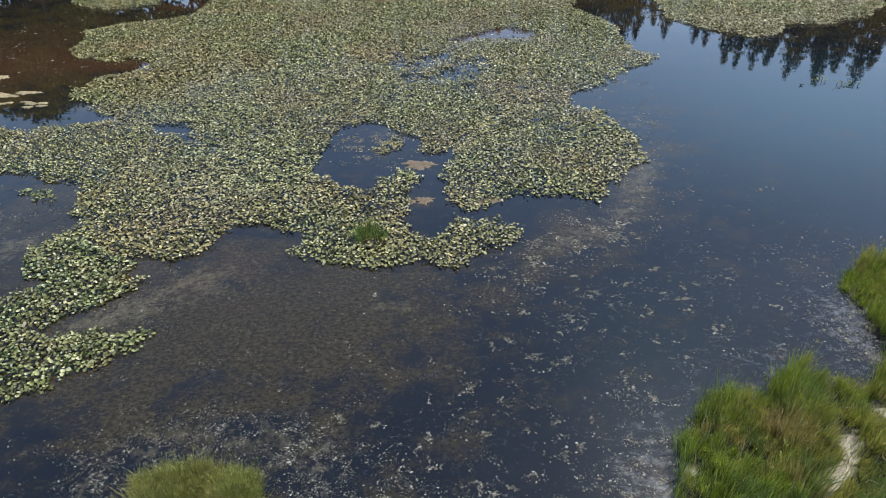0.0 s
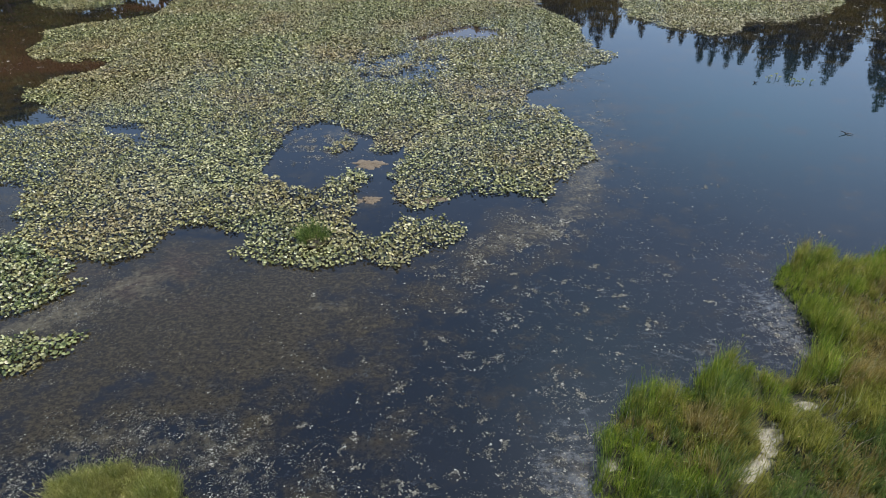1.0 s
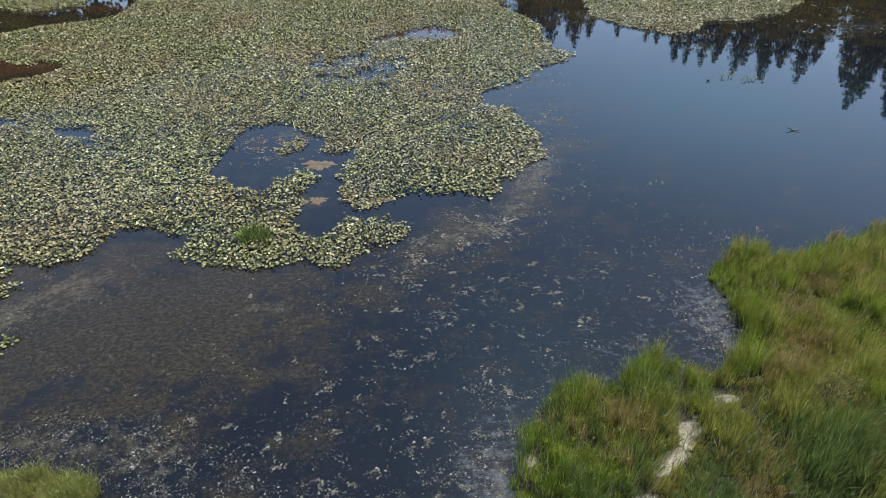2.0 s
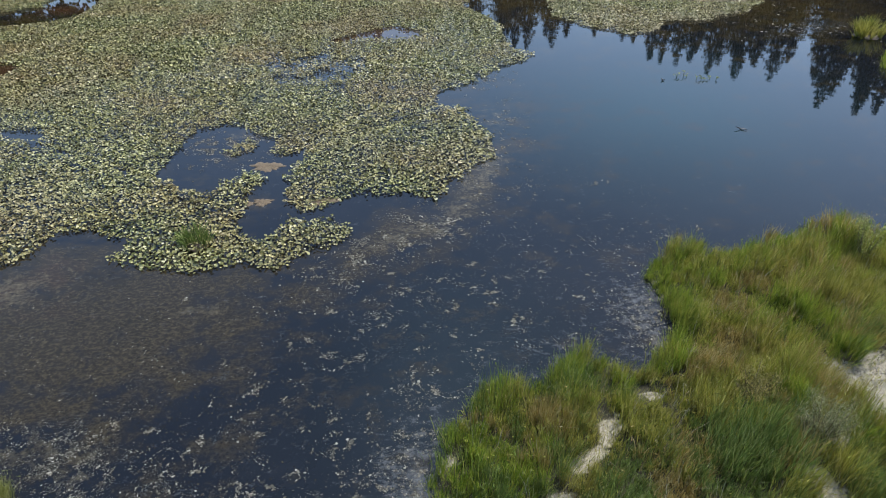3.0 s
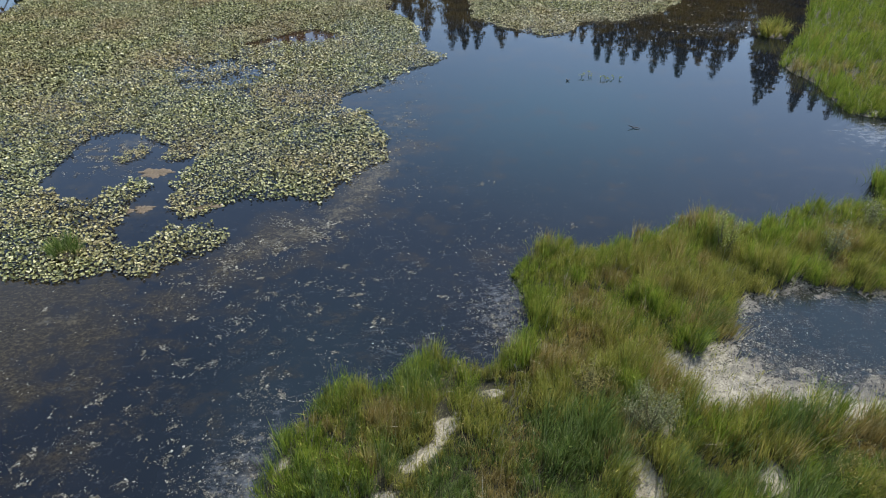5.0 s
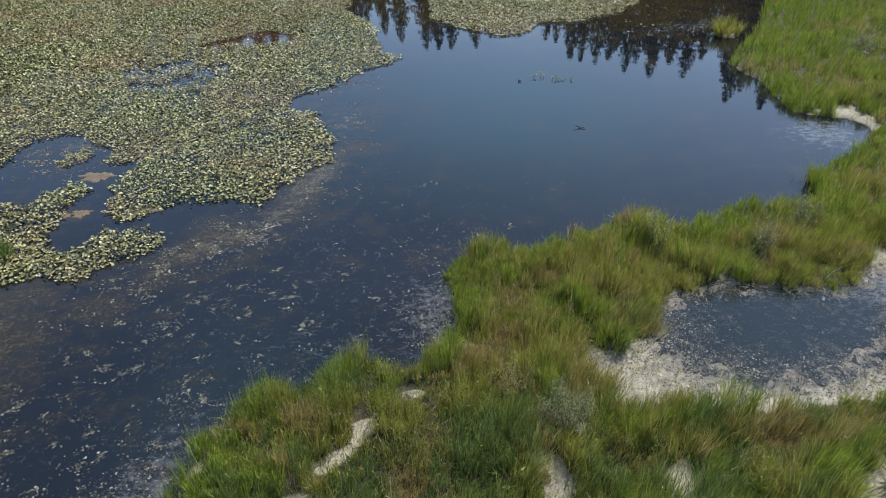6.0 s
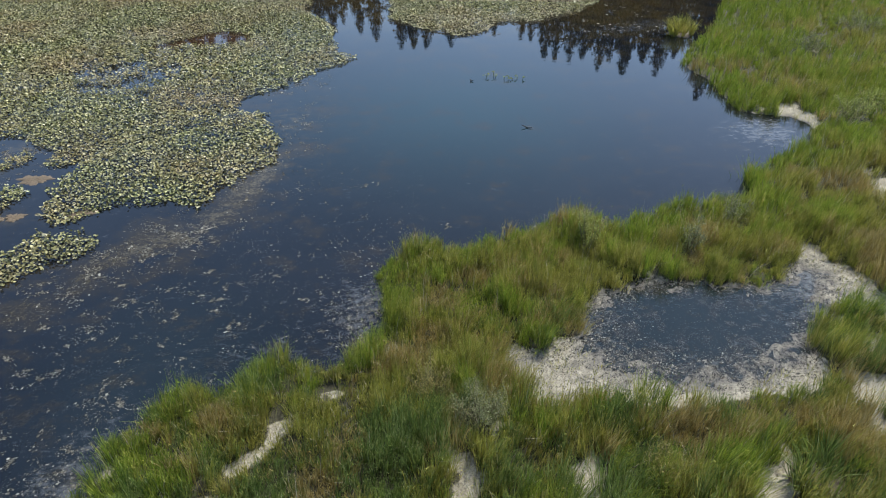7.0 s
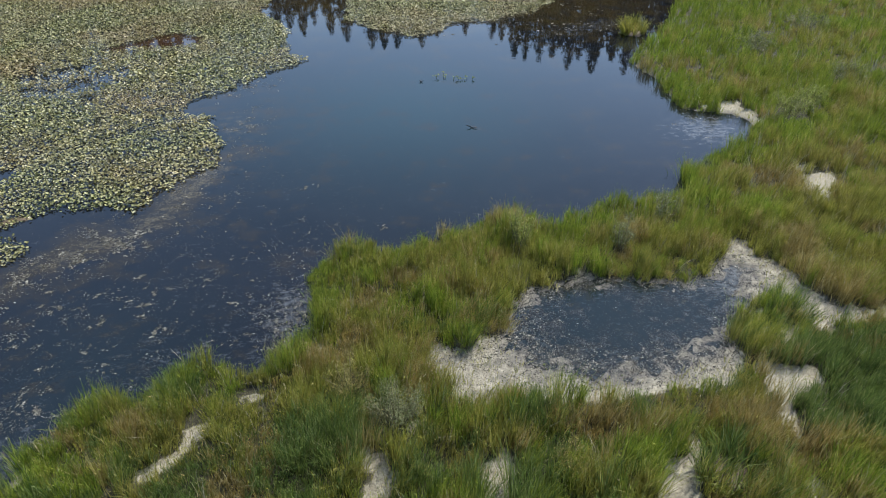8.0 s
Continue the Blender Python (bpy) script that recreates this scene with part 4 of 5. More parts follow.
# ---- shrubs and tall herbs ----
def shrub(cx, cy, tall, radius, mat, label, stems=9, leaves=520, leaf=0.05, tip=None):
    thing = tagged(new("shrub"), label, "shrub")
    z0 = float(ground_z(np.array([cx]), np.array([cy]))[0]) - 0.02
    thing.location = (cx, cy, z0)
    centres, tips = [], []
    for s in range(stems):
        a, r = rng.uniform(0, 2 * math.pi), radius * math.sqrt(rng.random())
        h = tall * rng.uniform(0.7, 1.0) * (1 - 0.35 * (r / radius) ** 2)
        end = np.array([r * math.cos(a), r * math.sin(a), h])
        root = np.array([0.12 * r * math.cos(a), 0.12 * r * math.sin(a), 0])
        mid = root * 0.5 + end * 0.5 + np.array([0.05 * math.cos(a), 0.05 * math.sin(a), 0.05])
        me = mesh_from("stem", *tube([root, mid, end], [0.012, 0.009, 0.004], 5), STEM)
        part("stem", me, thing)
        q = rng.random(2 * leaves // stems) ** 0.7 * 0.85 + 0.15
        c = root + (end - root) * q[:, None] + rng.normal(0, 0.05 + 0.07 * radius, (len(q), 3)) * np.array([1, 1, 0.8])
        c[:, 2] = np.maximum(c[:, 2], 0.05)
        (tips if tip is not None else centres).append(c[c[:, 2] > 0.72 * tall] if tip is not None else c)
        if tip is not None:
            centres.append(c[c[:, 2] <= 0.72 * tall])
    for name, cloud, m in (("foliage", centres, mat), ("flower_heads", tips, tip)):
        if cloud and m is not None:
            c = np.concatenate(cloud)
            if len(c):
                nrm = rng.normal(0, 0.6, c.shape) + np.array([0, 0, 0.9])
                me = mesh_from(name, *leaf_cards(c, nrm, leaf * rng.uniform(0.6, 1.2, len(c)), leaf * 0.42), m)
                tagged(part(name, me, thing), kind="stuff")
    return thing


shrub(15.0, 13.1, 1.45, 0.42, LIME_LEAF, "tall herb with a yellowing flowering top above the sedge", 9, 620, 0.055, GOLD_LEAF)
shrub(17.6, 12.6, 1.2, 0.35, PALE_LEAF, "pale grey-green herb standing out of the sedge", 8, 420, 0.06)
shrub(19.4, 13.5, 1.2, 0.5, PALE_LEAF, "pale leafy herb near the water's edge", 10, 520, 0.06)
shrub(27.7, 19.7, 1.1, 0.8, LIME_LEAF, "low light-green shrub beside the muddy inlet", 14, 900, 0.07)
shrub(28.9, 20.3, 1.15, 0.7, LIME_LEAF, "light-green shrub behind the muddy inlet", 12, 700, 0.07)
shrub(11.0, 7.9, 1.0, 0.6, PALE_LEAF, "grey-green bushy herb in the near sedge", 16, 2600, 0.034)
shrub(10.2, 8.9, 0.9, 0.5, GOLD_LEAF, "yellowing bushy herb in the sedge", 12, 1600, 0.034)
shrub(13.9, 6.2, 0.7, 0.45, GOLD_LEAF, "yellow-leaved herb beside bare mud", 9, 500, 0.045)
shrub(30.5, 17.0, 1.15, 0.8, PALE_LEAF, "pale shrub in the far meadow", 10, 700, 0.075)
shrub(32.5, 22.5, 1.1, 1.0, PALE_LEAF, "pale grey shrub in green sedge", 12, 800, 0.08)
shrub(31.0, 27.0, 1.1, 0.9, PALE_LEAF, "pale grey-green shrub in the far sedge", 10, 700, 0.085)
shrub(36.0, 30.0, 1.15, 1.2, PALE_LEAF, "far pale shrub in green sedge", 12, 800, 0.09)


# ---- floating algae, litter and sticks ----
def algae_mat(cx, cy, rx, ry, mat, label, seed):
    """A low lumpy raft, thin at its ragged rim."""
    r = random.Random(seed)
    around, rings = 48, 6
    verts = [(0, 0, 0.035)]
    wob = [1 + r.uniform(-0.42, 0.3) for _ in range(around)]
    for k in range(1, rings + 1):
        q = k / rings
        for i in range(around):
            a = 2 * math.pi * i / around
            s = 1 + (0.7 * wob[i] + 0.3 * wob[(i + 1) % around] + 0.16 * math.sin(3 * a + seed) + 0.1 * math.sin(7 * a) - 1) * q
            z = 0.035 * (1 - q * q) + (r.uniform(-0.012, 0.014) if k < rings else -0.02)
            verts.append((rx * q * s * math.cos(a), ry * q * s * math.sin(a), z))
    loops, sizes = [], []
    for i in range(around):
        loops += [0, 1 + i, 1 + (i + 1) % around]
        sizes.append(3)
    for k in range(rings - 1):
        for i in range(around):
            a, b = 1 + k * around + i, 1 + k * around + (i + 1) % around
            loops += [a, a + around, b + around, b]
            sizes.append(4)
    ob = tagged(new("algae_mat", mesh_from("algae_mat", np.array(verts), sizes, loops, mat, True)), label, "algae mat", "floating algae mats")
    ob.location = (cx, cy, 0.0)
    ob.rotation_euler = (0, 0, r.uniform(-0.3, 0.3))


for n, (cx, cy, rx, ry) in enumerate([(-0.5, 19.75, 0.55, 0.35), (-0.35, 17.45, 0.3, 0.26), (-0.75, 17.4, 0.16, 0.16), (1.5, 17.35, 0.5, 0.2)]):
    algae_mat(cx, cy, rx, ry, ALGAE, "tan raft of dried algae floating on the water", n)
for n, (cx, cy, rx, ry) in enumerate([(-17.5, 26.9, 1.0, 0.5), (-19.3, 28.9, 0.8, 0.5), (-16.6, 25.9, 0.6, 0.3), (-15.6, 25.6, 0.5, 0.3)]):
    for k in range(4):
        algae_mat(cx + rx * rng.normal(0, 0.7), cy + ry * rng.normal(0, 0.6), rx * rng.uniform(0.25, 0.6), ry * rng.uniform(0.2, 0.5), ALGAE_YELLOW, "cream-yellow raft of algae on rusty brown water", 20 + 5 * n + k)


def flakes(x, y, low, high, label, mat=CHIP):
    """Ragged flakes of dead leaf and algae lying at the places."""
    n = len(x)
    size = low + (high - low) * rng.random(n) ** 2.5
    corners = 5
    a = np.arange(corners) * 2 * math.pi / corners + rng.uniform(0, 6.3, n)[:, None]
    q = size[:, None] * rng.uniform(0.45, 1.35, (n, corners))
    floor_z = np.maximum(ground_z(x, y), 0)[:, None]
    lift = 0.004 + rng.uniform(0, 0.08, (n, corners)) * size[:, None]
    thin, aim = rng.uniform(0.35, 1.0, n)[:, None], rng.uniform(0, math.pi, n)[:, None]
    ex, ey = q * np.cos(a) * 1.2, q * np.sin(a) * thin
    v = np.stack([x[:, None] + ex * np.cos(aim) - ey * np.sin(aim), y[:, None] + ex * np.sin(aim) + ey * np.cos(aim), floor_z + lift], 2)
    tagged(new("floating_litter", mesh_from("floating_litter", v.reshape(-1, 3), np.full(n, corners), np.arange(n * corners), mat)), label, "litter", kind="stuff")


def litter(count, region, weight, low, high, label, mat=CHIP):
    """Flakes strewn over a region, thick where weight(x, y) is high."""
    x, y = rng.uniform(region[0], region[1], count), rng.uniform(region[2], region[3], count)
    keep = (rng.random(count) < weight(x, y)) & (ground_z(x, y) < 0.075)
    flakes(x[keep], y[keep], low, high, label, mat)


def drifts(count, region, weight, per, reach, low, high, label, mat=CHIP):
    """Small huddles of flakes: each huddle is a crooked line of a few blots."""
    x, y = rng.uniform(region[0], region[1], count), rng.uniform(region[2], region[3], count)
    keep = rng.random(count) < weight(x, y)
    x, y = x[keep], y[keep]
    many = np.maximum(3, per * rng.random(len(x)) ** 2.2).astype(int)
    k = np.repeat(np.arange(len(x)), many)
    wide = reach * rng.uniform(0.4, 1.0, len(x)) * (0.45 + 0.55 * np.sqrt(many / per))
    turn = rng.uniform(0, math.pi, len(x))
    u = rng.normal(0, 1, len(k))
    v = 0.4 * rng.normal(0, 1, len(k)) + 0.35 * np.sin(2.2 * u + 9.0 * turn[k])
    u, v = u * wide[k], v * wide[k]
    px, py = x[k] + u * np.cos(turn[k]) - v * np.sin(turn[k]), y[k] + u * np.sin(turn[k]) + v * np.cos(turn[k])
    wet = ground_z(px, py) < 0.03
    flakes(px[wet], py[wet], low, high, label, mat)


def clots(x, y, seed, level):
    return np.clip((layers(x, y, 0.8, seed) - level) * 6, 0, 1) * np.clip((grain(x, y, 0.2, seed + 5) - 0.5) * 4, 0.04, 1)


def strings(x, y, seed, size=0.9, half=0.05):
    """Broken winding lines, as a slow eddy leaves them."""
    line = np.clip(1.4 - np.abs(layers(x, y, size, seed) - 0.5) / half, 0, 1)
    return line * np.clip((grain(x, y, 0.33, seed + 7) - 0.42) * 4, 0, 1) * np.clip((grain(x, y, 0.11, seed + 9) - 0.3) * 3, 0.1, 1)


HEAPS = [(2.89, 12.1, 0.16, 0.1), (2.09, 10.85, 0.17, 0.11), (2.6, 10.7, 0.2, 0.1), (4.15, 10.2, 0.14, 0.08), (3.9, 10.85, 0.16, 0.1),
         (3.55, 12.8, 0.13, 0.1), (4.5, 9.5, 0.16, 0.1), (-0.6, 8.1, 0.13, 0.1), (3.8, 9.82, 0.14, 0.16), (3.45, 9.75, 0.12, 0.1), (1.3, 9.6, 0.15, 0.1), (4.1, 8.6, 0.25, 0.13)]


def open_spread(x, y):
    w = 0.95 * spot(x, y, 3.0, 9.4, 2.8, 2.6) + 0.6 * spot(x, y, 0.0, 7.6, 3.6, 1.5) + 0.8 * spot(x, y, 3.9, 7.4, 1.2, 1.6) + 0.55 * spot(x, y, 4.0, 12.5, 3.0, 1.8)
    return w + 1.2 * spot(x, y, 9.1, 11.7, 0.8, 1.3) + 0.6 * spot(x, y, 7.4, 10.9, 1.6, 0.9) + 0.3 * spot(x, y, 6.6, 14.0, 2.5, 2.0) + 0.5 * spot(x, y, 10.2, 14.6, 1.4, 0.8) + 0.15 * spot(x, y, 8, 16, 5, 5)


def open_water(x, y):
    w = open_spread(x, y)
    heaps = np.maximum.reduce([spot(x, y, *h) for h in HEAPS])
    lines = np.maximum(0.3 * strings(x, y, 103), 0.22 * strings(x, y, 113, 0.5))
    near = 0.5 * spot(x, y, 9.2, 11.5, 0.7, 1.2) + 0.3 * spot(x, y, 3.9, 7.2, 0.7, 1.5)
    return np.clip(w * np.maximum(0.3 * clots(x, y, 101, 0.52), lines) + 0.8 * heaps * (grain(x, y, 0.07, 107) > 0.35) + near * (grain(x, y, 0.12, 109) > 0.4) + 0.0008 * (w > 0.1), 0, 1)


def sunken_weed(x, y):
    patchy = np.clip((layers(x, y, 0.7, 191) - 0.45) * 5, 0, 1) * np.clip((grain(x, y, 0.17, 193) - 0.35) * 2.4, 0.05, 1)
    return np.clip(0.4 * weed_amount(x, y) * patchy, 0, 0.45) * (depth(ISLAND, x, y) < -0.1)


def mat_side(x, y):
    w = 0.95 * spot(x, y, 4.0, 15.4, 2.6, 0.8, 35) + 0.9 * spot(x, y, 6.3, 18.7, 1.9, 0.6, 62) + 0.35 * spot(x, y, 7.3, 23.2, 0.9, 2.2) + 0.9 * spot(x, y, -1.9, 21.6, 1.6, 1.3) + 0.4 * spot(x, y, 7.4, 27.0, 1.2, 1.0)
    return np.clip(1.5 * w * clots(x, y, 121, 0.36), 0, 1) * np.where(inside(MAT_EAST, x, y) | inside(MAT_SOUTH, x, y), 0, 1)


def shore_side(x, y):
    wet = depth(POOL_WATER, x, y)
    reach = np.where(x < 15.5, 0.35, 0.16) + 0.25 * spot(x, y, 16.8, 8.8, 1.0, 0.5)
    crusted = np.where(wet < 0, 0.7, 0.7 * np.exp(-np.maximum(wet, 0) / reach)) * np.clip((layers(x, y, 0.4, 143) - 0.3) * 3.5, 0.1, 1)
    crusted = crusted + 0.003
    pool = (depth(POOL, x, y) > -0.15) * crusted * np.clip((grain(x, y, 0.06, 149) - 0.2) * 2, 0.1, 1)
    far = 1.3 * spot(x, y, 24.3, 19.4, 1.3, 1.2) + 0.9 * spot(x, y, 25.2, 32.2, 2.2, 0.5, 15)
    rim = (y > 20) * np.clip(1 + depth(SHORE + BACK, x, y) / 0.45, 0, 1) * (depth(SHORE + BACK, x, y) < 0.1)
    return np.clip(pool + far * clots(x, y, 151, 0.4) + 0.7 * rim, 0, 1)


def by_left(x, y):
    off = -depth(ISLAND, x, y)
    ring = 0.95 * np.exp(-((off - 0.9) / 0.6) ** 2) * (off > 0.15)
    w = ring + 0.75 * spot(x, y, -7.4, 12.4, 1.4, 0.7, 25) + 0.2 * spot(x, y, -5, 10, 4, 3) + 0.5 * spot(x, y, -12.2, 16.5, 2, 2) + 0.5 * spot(x, y, -1.0, 7.6, 2.0, 1.2)
    return np.clip(w * np.maximum.reduce([clots(x, y, 161, 0.42), 0.7 * strings(x, y, 165, 0.6, 0.08), 0.4 * (ring > 0.3) * (grain(x, y, 0.16, 167) > 0.45)]), 0, 1)


litter(420000, (-3, 12, 5.5, 19), open_water, 0.006, 0.026, "pale flecks of dead leaf and algae afloat on the pond")
drifts(2600, (-3, 12, 5.5, 18), lambda x, y: 0.42 * open_spread(x, y) * np.clip((layers(x, y, 1.3, 203) - 0.36) * 4, 0.06, 1), 75, 0.1, 0.008, 0.028, "grey-white huddles of leaf scraps adrift on the pond")
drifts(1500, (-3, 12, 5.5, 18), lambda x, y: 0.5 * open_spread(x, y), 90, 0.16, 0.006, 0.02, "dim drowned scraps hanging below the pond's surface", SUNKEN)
litter(420000, (-15, 3, 7, 18), sunken_weed, 0.007, 0.024, "brown weed showing just under the pond's surface", WEED_BIT)
litter(320000, (-4, 9, 12, 29), mat_side, 0.006, 0.034, "tan algae flakes drifted along the lily pads")
litter(480000, (11.5, 24.5, 7, 13), shore_side, 0.005, 0.019, "whitish flakes crusting the pool in the sedge", CRUST)


def pool_middle(x, y):
    wet = depth(POOL_WATER, x, y)
    return (wet > -0.3) * np.clip(0.6 * np.maximum(clots(x, y, 211, 0.4), strings(x, y, 215, 0.5, 0.09)) + 0.35 * np.exp(-np.maximum(wet, 0) / 0.8) * (grain(x, y, 0.1, 217) > 0.5), 0, 1)


def pool_rim(x, y):
    wet = depth(POOL_WATER, x, y)
    return (depth(POOL, x, y) > -0.1) * np.clip(0.7 * np.exp(-((wet + 0.3) / 0.6) ** 2) * np.clip((grain(x, y, 0.09, 221) - 0.35) * 3, 0.05, 1) + 0.03, 0, 1)


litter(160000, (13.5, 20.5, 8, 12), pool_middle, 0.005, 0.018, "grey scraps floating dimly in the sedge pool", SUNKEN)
litter(260000, (11.5, 24.5, 7, 13), pool_rim, 0.005, 0.02, "dark wet scraps on the pale rim of the pool", WEED_BIT)
litter(60000, (22, 34, 16, 40), shore_side, 0.008, 0.034, "whitish flakes crusting the shallow margins")
litter(380000, (-14, 1, 6.5, 19), by_left, 0.005, 0.021, "brown weed flecks on the shallow water")


def dark_water(x, y):
    w = 0.5 * spot(x, y, -19, 30, 5, 4) + 0.4 * spot(x, y, -18, 36, 4, 3) + 0.5 * spot(x, y, 23, 35.5, 4, 3) + 0.8 * spot(x, y, 24.5, 32.5, 2.2, 0.8, 15)
    return np.clip(w * clots(x, y, 181, 0.46), 0, 1)


litter(110000, (-26, 28, 26, 44), dark_water, 0.015, 0.09, "pale specks afloat on the dark far water")


def stick(name, label, limbs):
    thing = tagged(new(name), label, "stick")
    root = limbs[0][0][0]
    thing.location = (root[0], root[1], 0)
    o = Vector((root[0], root[1], 0))
    for pts, r in limbs:
        part("twig", mesh_from("twig", *tube([Vector(p) - o for p in pts], [r, r * 0.8, r * 0.4], 6), STICK), thing)


stick("forked_stick", "dark forked stick poking out of open water", [([(15.7, 21.1, -0.06), (15.65, 21.12, 0.05), (15.5, 21.15, 0.1)], 0.025), ([(15.68, 21.11, 0.02), (15.78, 21.07, 0.04), (15.88, 21.0, 0.03)], 0.02)])
stick("dark_stub", "short dark stub standing in open water", [([(14.7, 26.15, -0.06), (14.69, 26.15, 0.04), (14.65, 26.17, 0.09)], 0.035), ([(14.7, 26.15, 0.02), (14.77, 26.13, 0.05), (14.8, 26.12, 0.07)], 0.02)])


def water_weed(cx, cy, count, label):
    thing = tagged(new("water_weed"), label, "water plant")
    thing.location = (cx, cy, 0)
    for i in range(count):
        x, y = rng.normal(0, 0.22), rng.normal(0, 0.12)
        h = rng.uniform(0.06, 0.18)
        part("shoot", mesh_from("shoot", *tube([(x, y, -0.08), (x + 0.03, y, h * 0.6), (x + rng.normal(0, 0.12), y, h)], [0.014, 0.012, 0.004], 5), LIME_LEAF), thing)
        for _ in range(3):
            c = np.array([[x + rng.normal(0, 0.08), y, h + rng.uniform(-0.04, 0.05)]])
            part("leaf", mesh_from("leaf", *leaf_cards(c, rng.normal(0, 0.4, (1, 3)) + np.array([0, 0, 1]), 0.13, 0.05), LIME_LEAF), thing)


water_weed(15.6, 26.6, 4, "few green shoots rising from open water")
water_weed(16.4, 26.1, 5, "yellow-green water plant floating in open water")


# ---- trees round the pond ----
def conifer(tall, seed):
    r = np.random.default_rng(seed)
    thing = tagged(new("conifer"), "dark tall spruce on the far side of the pond", "tree", "conifers beyond the pond")
    trunk = tube([(0, 0, -0.5), (0.03, 0, tall * 0.45), (0, 0.02, tall * 0.99)], [tall * 0.016, tall * 0.010, 0.02], 8)
    part("trunk", mesh_from("trunk", *trunk, BARK, True), thing)
    limbs, c_all, n_all, l_all = [], [], [], []
    z = tall * 0.10
    while z < tall * 0.985:
        q = z / tall
        reach = tall * 0.27 * (1 - q) ** 0.85 + 0.1
        for b in range(4 if q < 0.4 else 7):
            a = r.uniform(0, 2 * math.pi)
            L = reach * r.uniform(0.55, 1.15)
            way = np.array([math.cos(a), math.sin(a), 0])
            if L > 1.8 and b < 3:
                limbs.append(tube([np.array([0, 0, z]), way * L + [0, 0, z - 0.16 * L]], [0.04, 0.01], 3))
            n = int(7 + 5 * L)
            s = r.random(n) ** 0.7
            side = np.array([-way[1], way[0], 0])
            c = way * (s * L)[:, None] + np.array([0, 0, z]) - np.array([0, 0, 0.2])[None] * (s * L)[:, None] + side * (r.normal(0, 0.2, n) * L * (1.1 - s))[:, None] - np.array([0, 0, 1]) * np.abs(r.normal(0, 0.16, n))[:, None] * (1.1 - q)
            c_all.append(c)
            n_all.append(r.normal(0, 0.7, (n, 3)) + [0, 0, 0.2])
            l_all.append(r.uniform(0.55, 1.15, n) * (0.4 + 0.75 * (1 - q)))
        z += tall * (0.034 if q < 0.4 else 0.019) * r.uniform(0.8, 1.3)
    part("limbs", mesh_from("limbs", *gather(limbs), BARK), thing)
    c, n, l = np.concatenate(c_all), np.concatenate(n_all), np.concatenate(l_all)
    tagged(part("crown", mesh_from("crown", *leaf_cards(c, n, l, l * 0.55), NEEDLES), thing, "dark green needle sprays"), kind="stuff")
    return thing


def broad_tree(tall, seed):
    r = np.random.default_rng(seed)
    thing = tagged(new("broadleaf_tree"), "green leafy tree on the bank behind the lilies", "tree", "leafy trees beyond the pond")
    top = np.array([r.normal(0, 0.3), r.normal(0, 0.3), tall * 0.8])
    part("trunk", mesh_from("trunk", *tube([(0, 0, -0.4), top * 0.45 + [0.15, 0, 0], top], [0.2, 0.14, 0.04], 8), BARK, True), thing)
    limbs, clouds = [], []
    for i in range(20):
        q = r.uniform(0.2, 0.95)
        a = r.uniform(0, 2 * math.pi)
        L = tall * 0.34 * (1.1 - 0.6 * q) * r.uniform(0.7, 1.1)
        p0 = top * q
        p1 = p0 + [L * math.cos(a), L * math.sin(a), L * r.uniform(0.25, 0.7)]
        limbs.append(tube([p0, (p0 + p1) / 2 + [0, 0, 0.15], p1], [0.07, 0.045, 0.012], 5))
        for j in range(4):
            m = p0 + (p1 - p0) * r.uniform(0.45, 1.05) + r.normal(0, 0.3, 3)
            clouds.append(m + r.normal(0, 0.5, (70, 3)) * [1, 1, 0.7])
    part("limbs", mesh_from("limbs", *gather(limbs), BARK), thing)
    c = np.concatenate(clouds)
    tagged(part("crown", mesh_from("crown", *leaf_cards(c, r.normal(0, 0.7, c.shape) + [0, 0, 0.2], 0.42, 0.3), BROADLEAF), thing, "loose green leaf clumps"), kind="stuff")
    return thing


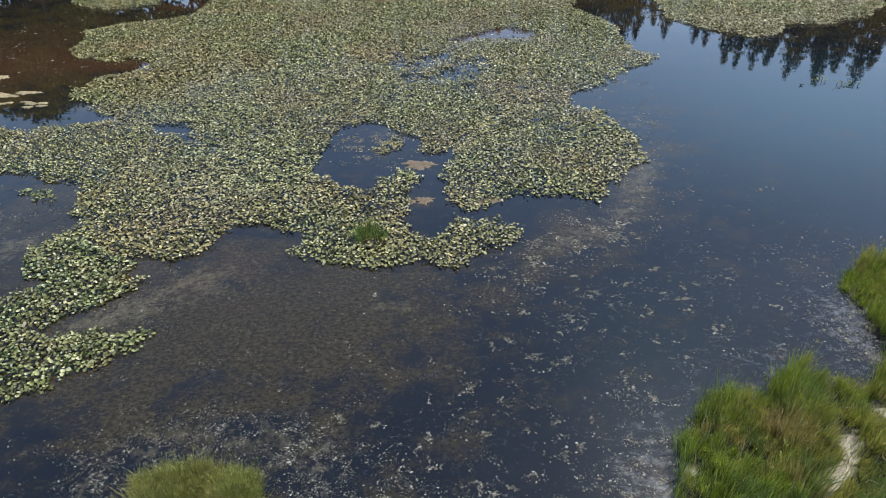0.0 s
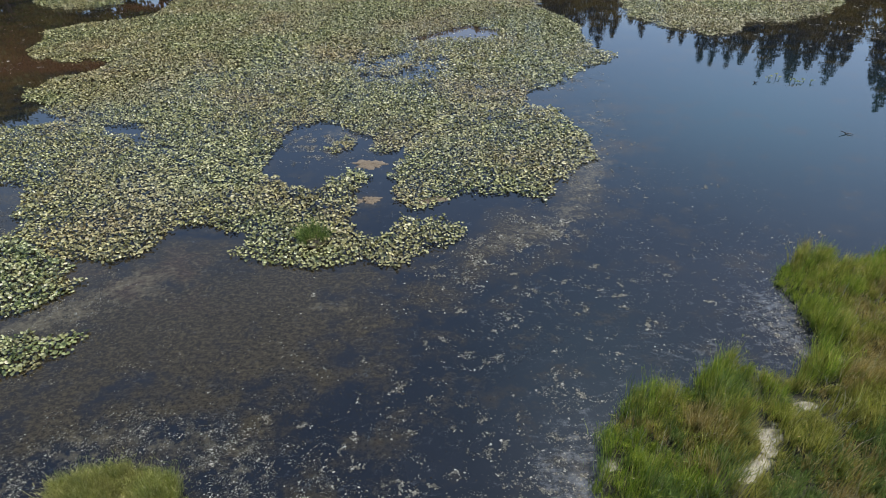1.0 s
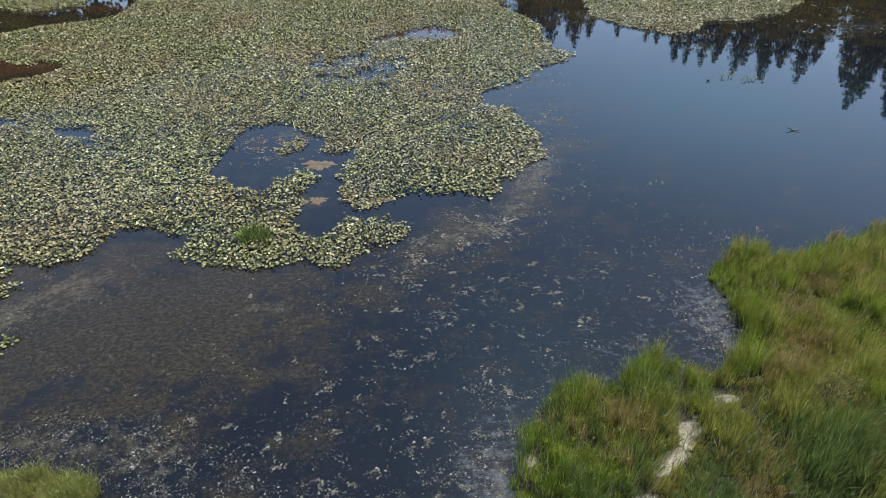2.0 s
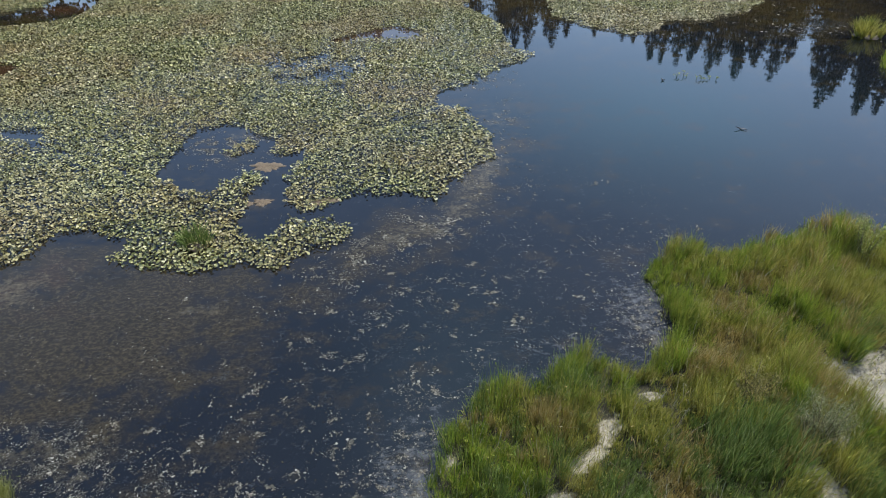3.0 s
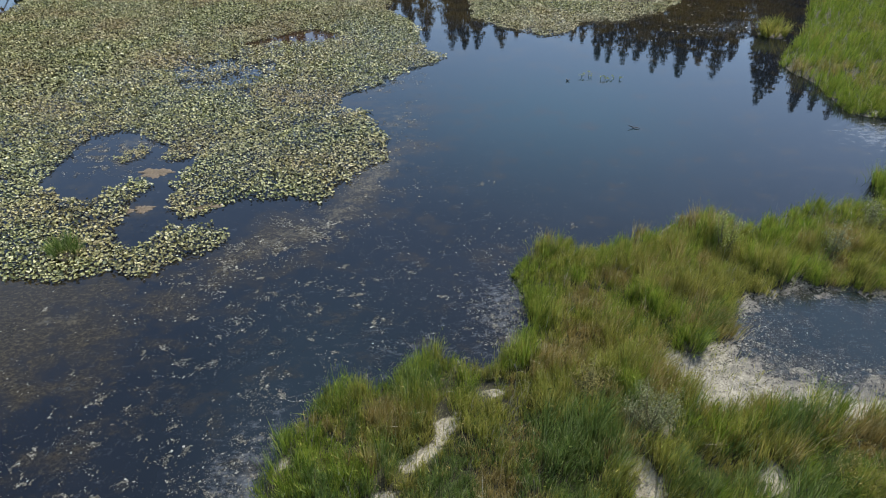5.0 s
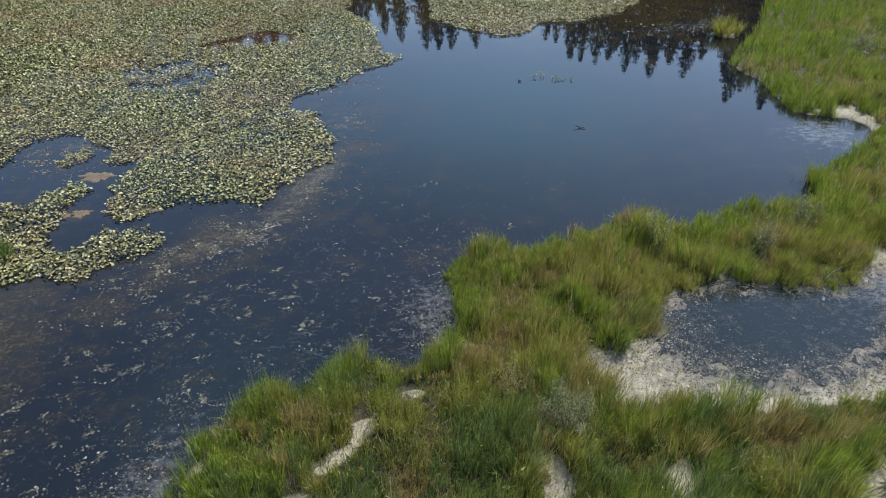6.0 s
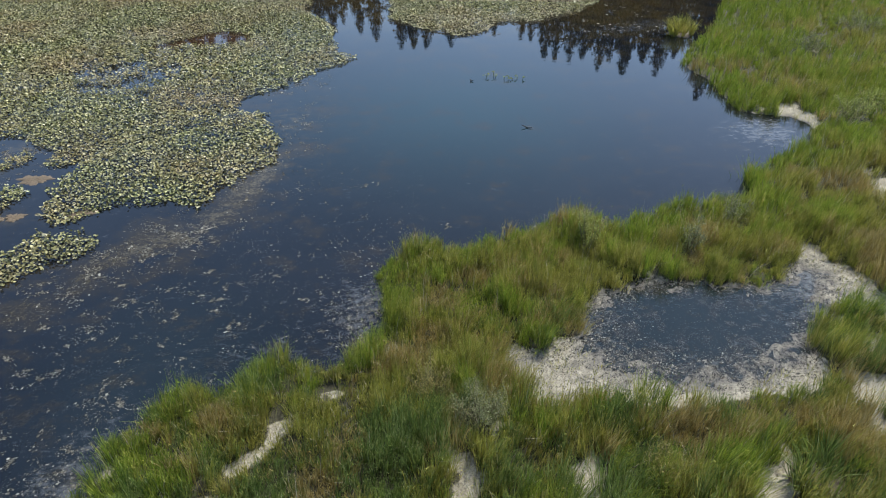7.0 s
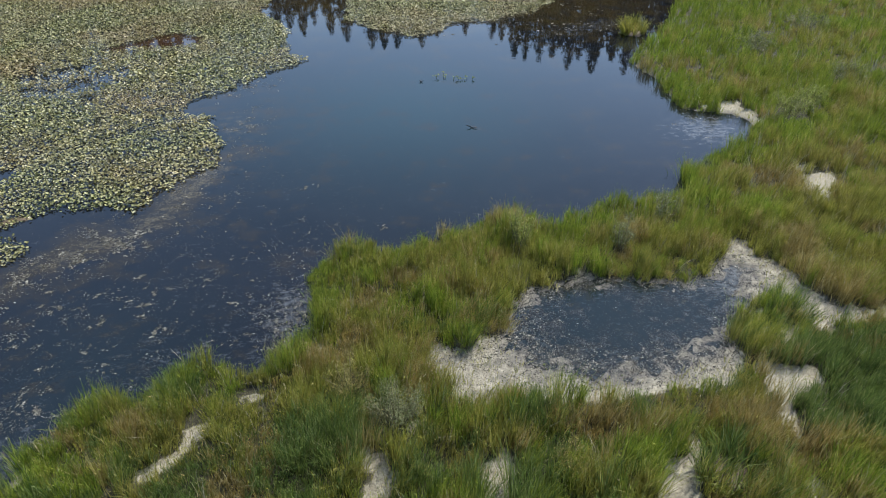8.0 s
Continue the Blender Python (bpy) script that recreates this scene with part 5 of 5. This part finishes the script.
CONIFERS = [(14.4, 110.0), (16.7, 105.7), (20.1, 101.0), (21.8, 99.0), (23.9, 99.9), (27.8, 100.1), (31.1, 104.6), (36.0, 105.7), (39.8, 102.9),
            (39.8, 90.6), (41.2, 89.9), (43.0, 88.9), (45.1, 89.2), (45.6, 84.3), (48.9, 88.3), (47.6, 80.8), (53.6, 87.7), (52.4, 80.7),
            (58.3, 87.1), (52.9, 70.3), (56.9, 74.0), (55.1, 66.6), (58.0, 67.4), (58.3, 64.6), (-17.6, 102.9), (-12.5, 100), (-9.2, 98.7), (-4.7, 100.5),
            (1, 108), (6, 112), (10, 110), (-22, 100), (-27, 96), (62, 62), (65, 58), (61, 75)]
CONIFERS += [(x + 3.0 + 2.5 * math.sin(3.1 * x), y + 9.0 + 3.0 * math.cos(2.3 * y)) for x, y in CONIFERS[1:9:2] + CONIFERS[9:24:2] + CONIFERS[24::3]]
models = [conifer(22.2, 5), conifer(22.2, 6), conifer(22.2, 7)]
for n, (x, y) in enumerate(CONIFERS):
    z = float(ground_z(np.array([x]), np.array([y]))[0])
    grown = 1.05 if x < 4 else 1.0
    m = pose(x, y, z, 0, 0, 47 * n) @ Matrix.Diagonal((1, 1, (20.0 - z) / 20.0, 1))
    if n < 3:
        models[n].matrix_basis = m
    else:
        copy_thing(models[n % 3], pose(x, y, z, 0, 0, 47 * n) @ Matrix.Diagonal((1, 1, grown, 1)))
for n, (x, y) in enumerate([(-20.0, 99), (-15.0, 97), (-10.8, 103), (-7.0, 96), (-2.2, 98), (-0.6, 104), (3.4, 105), (8.0, 107), (-24.5, 97)]):
    z = float(ground_z(np.array([x]), np.array([y]))[0])
    copy_thing(models[n % 3], pose(x, y, z, 0, 0, 83 * n) @ Matrix.Diagonal((1, 1, 0.86 + 0.03 * (n % 3), 1)))
BROAD = [(-40, 49), (-36.5, 51.5), (-33.5, 50), (-31.0, 53), (-29.0, 51.5), (-26.5, 53), (-24, 56), (-22, 62), (-18.5, 64), (-43, 44), (-34, 56)]
models = [broad_tree(13.5, 31), broad_tree(13.5, 32)]
for n, (x, y) in enumerate(BROAD):
    z = float(ground_z(np.array([x]), np.array([y]))[0])
    m = pose(x, y, z, 0, 0, 61 * n)
    if n < 2:
        models[n].matrix_basis = m
    else:
        copy_thing(models[n % 2], m)
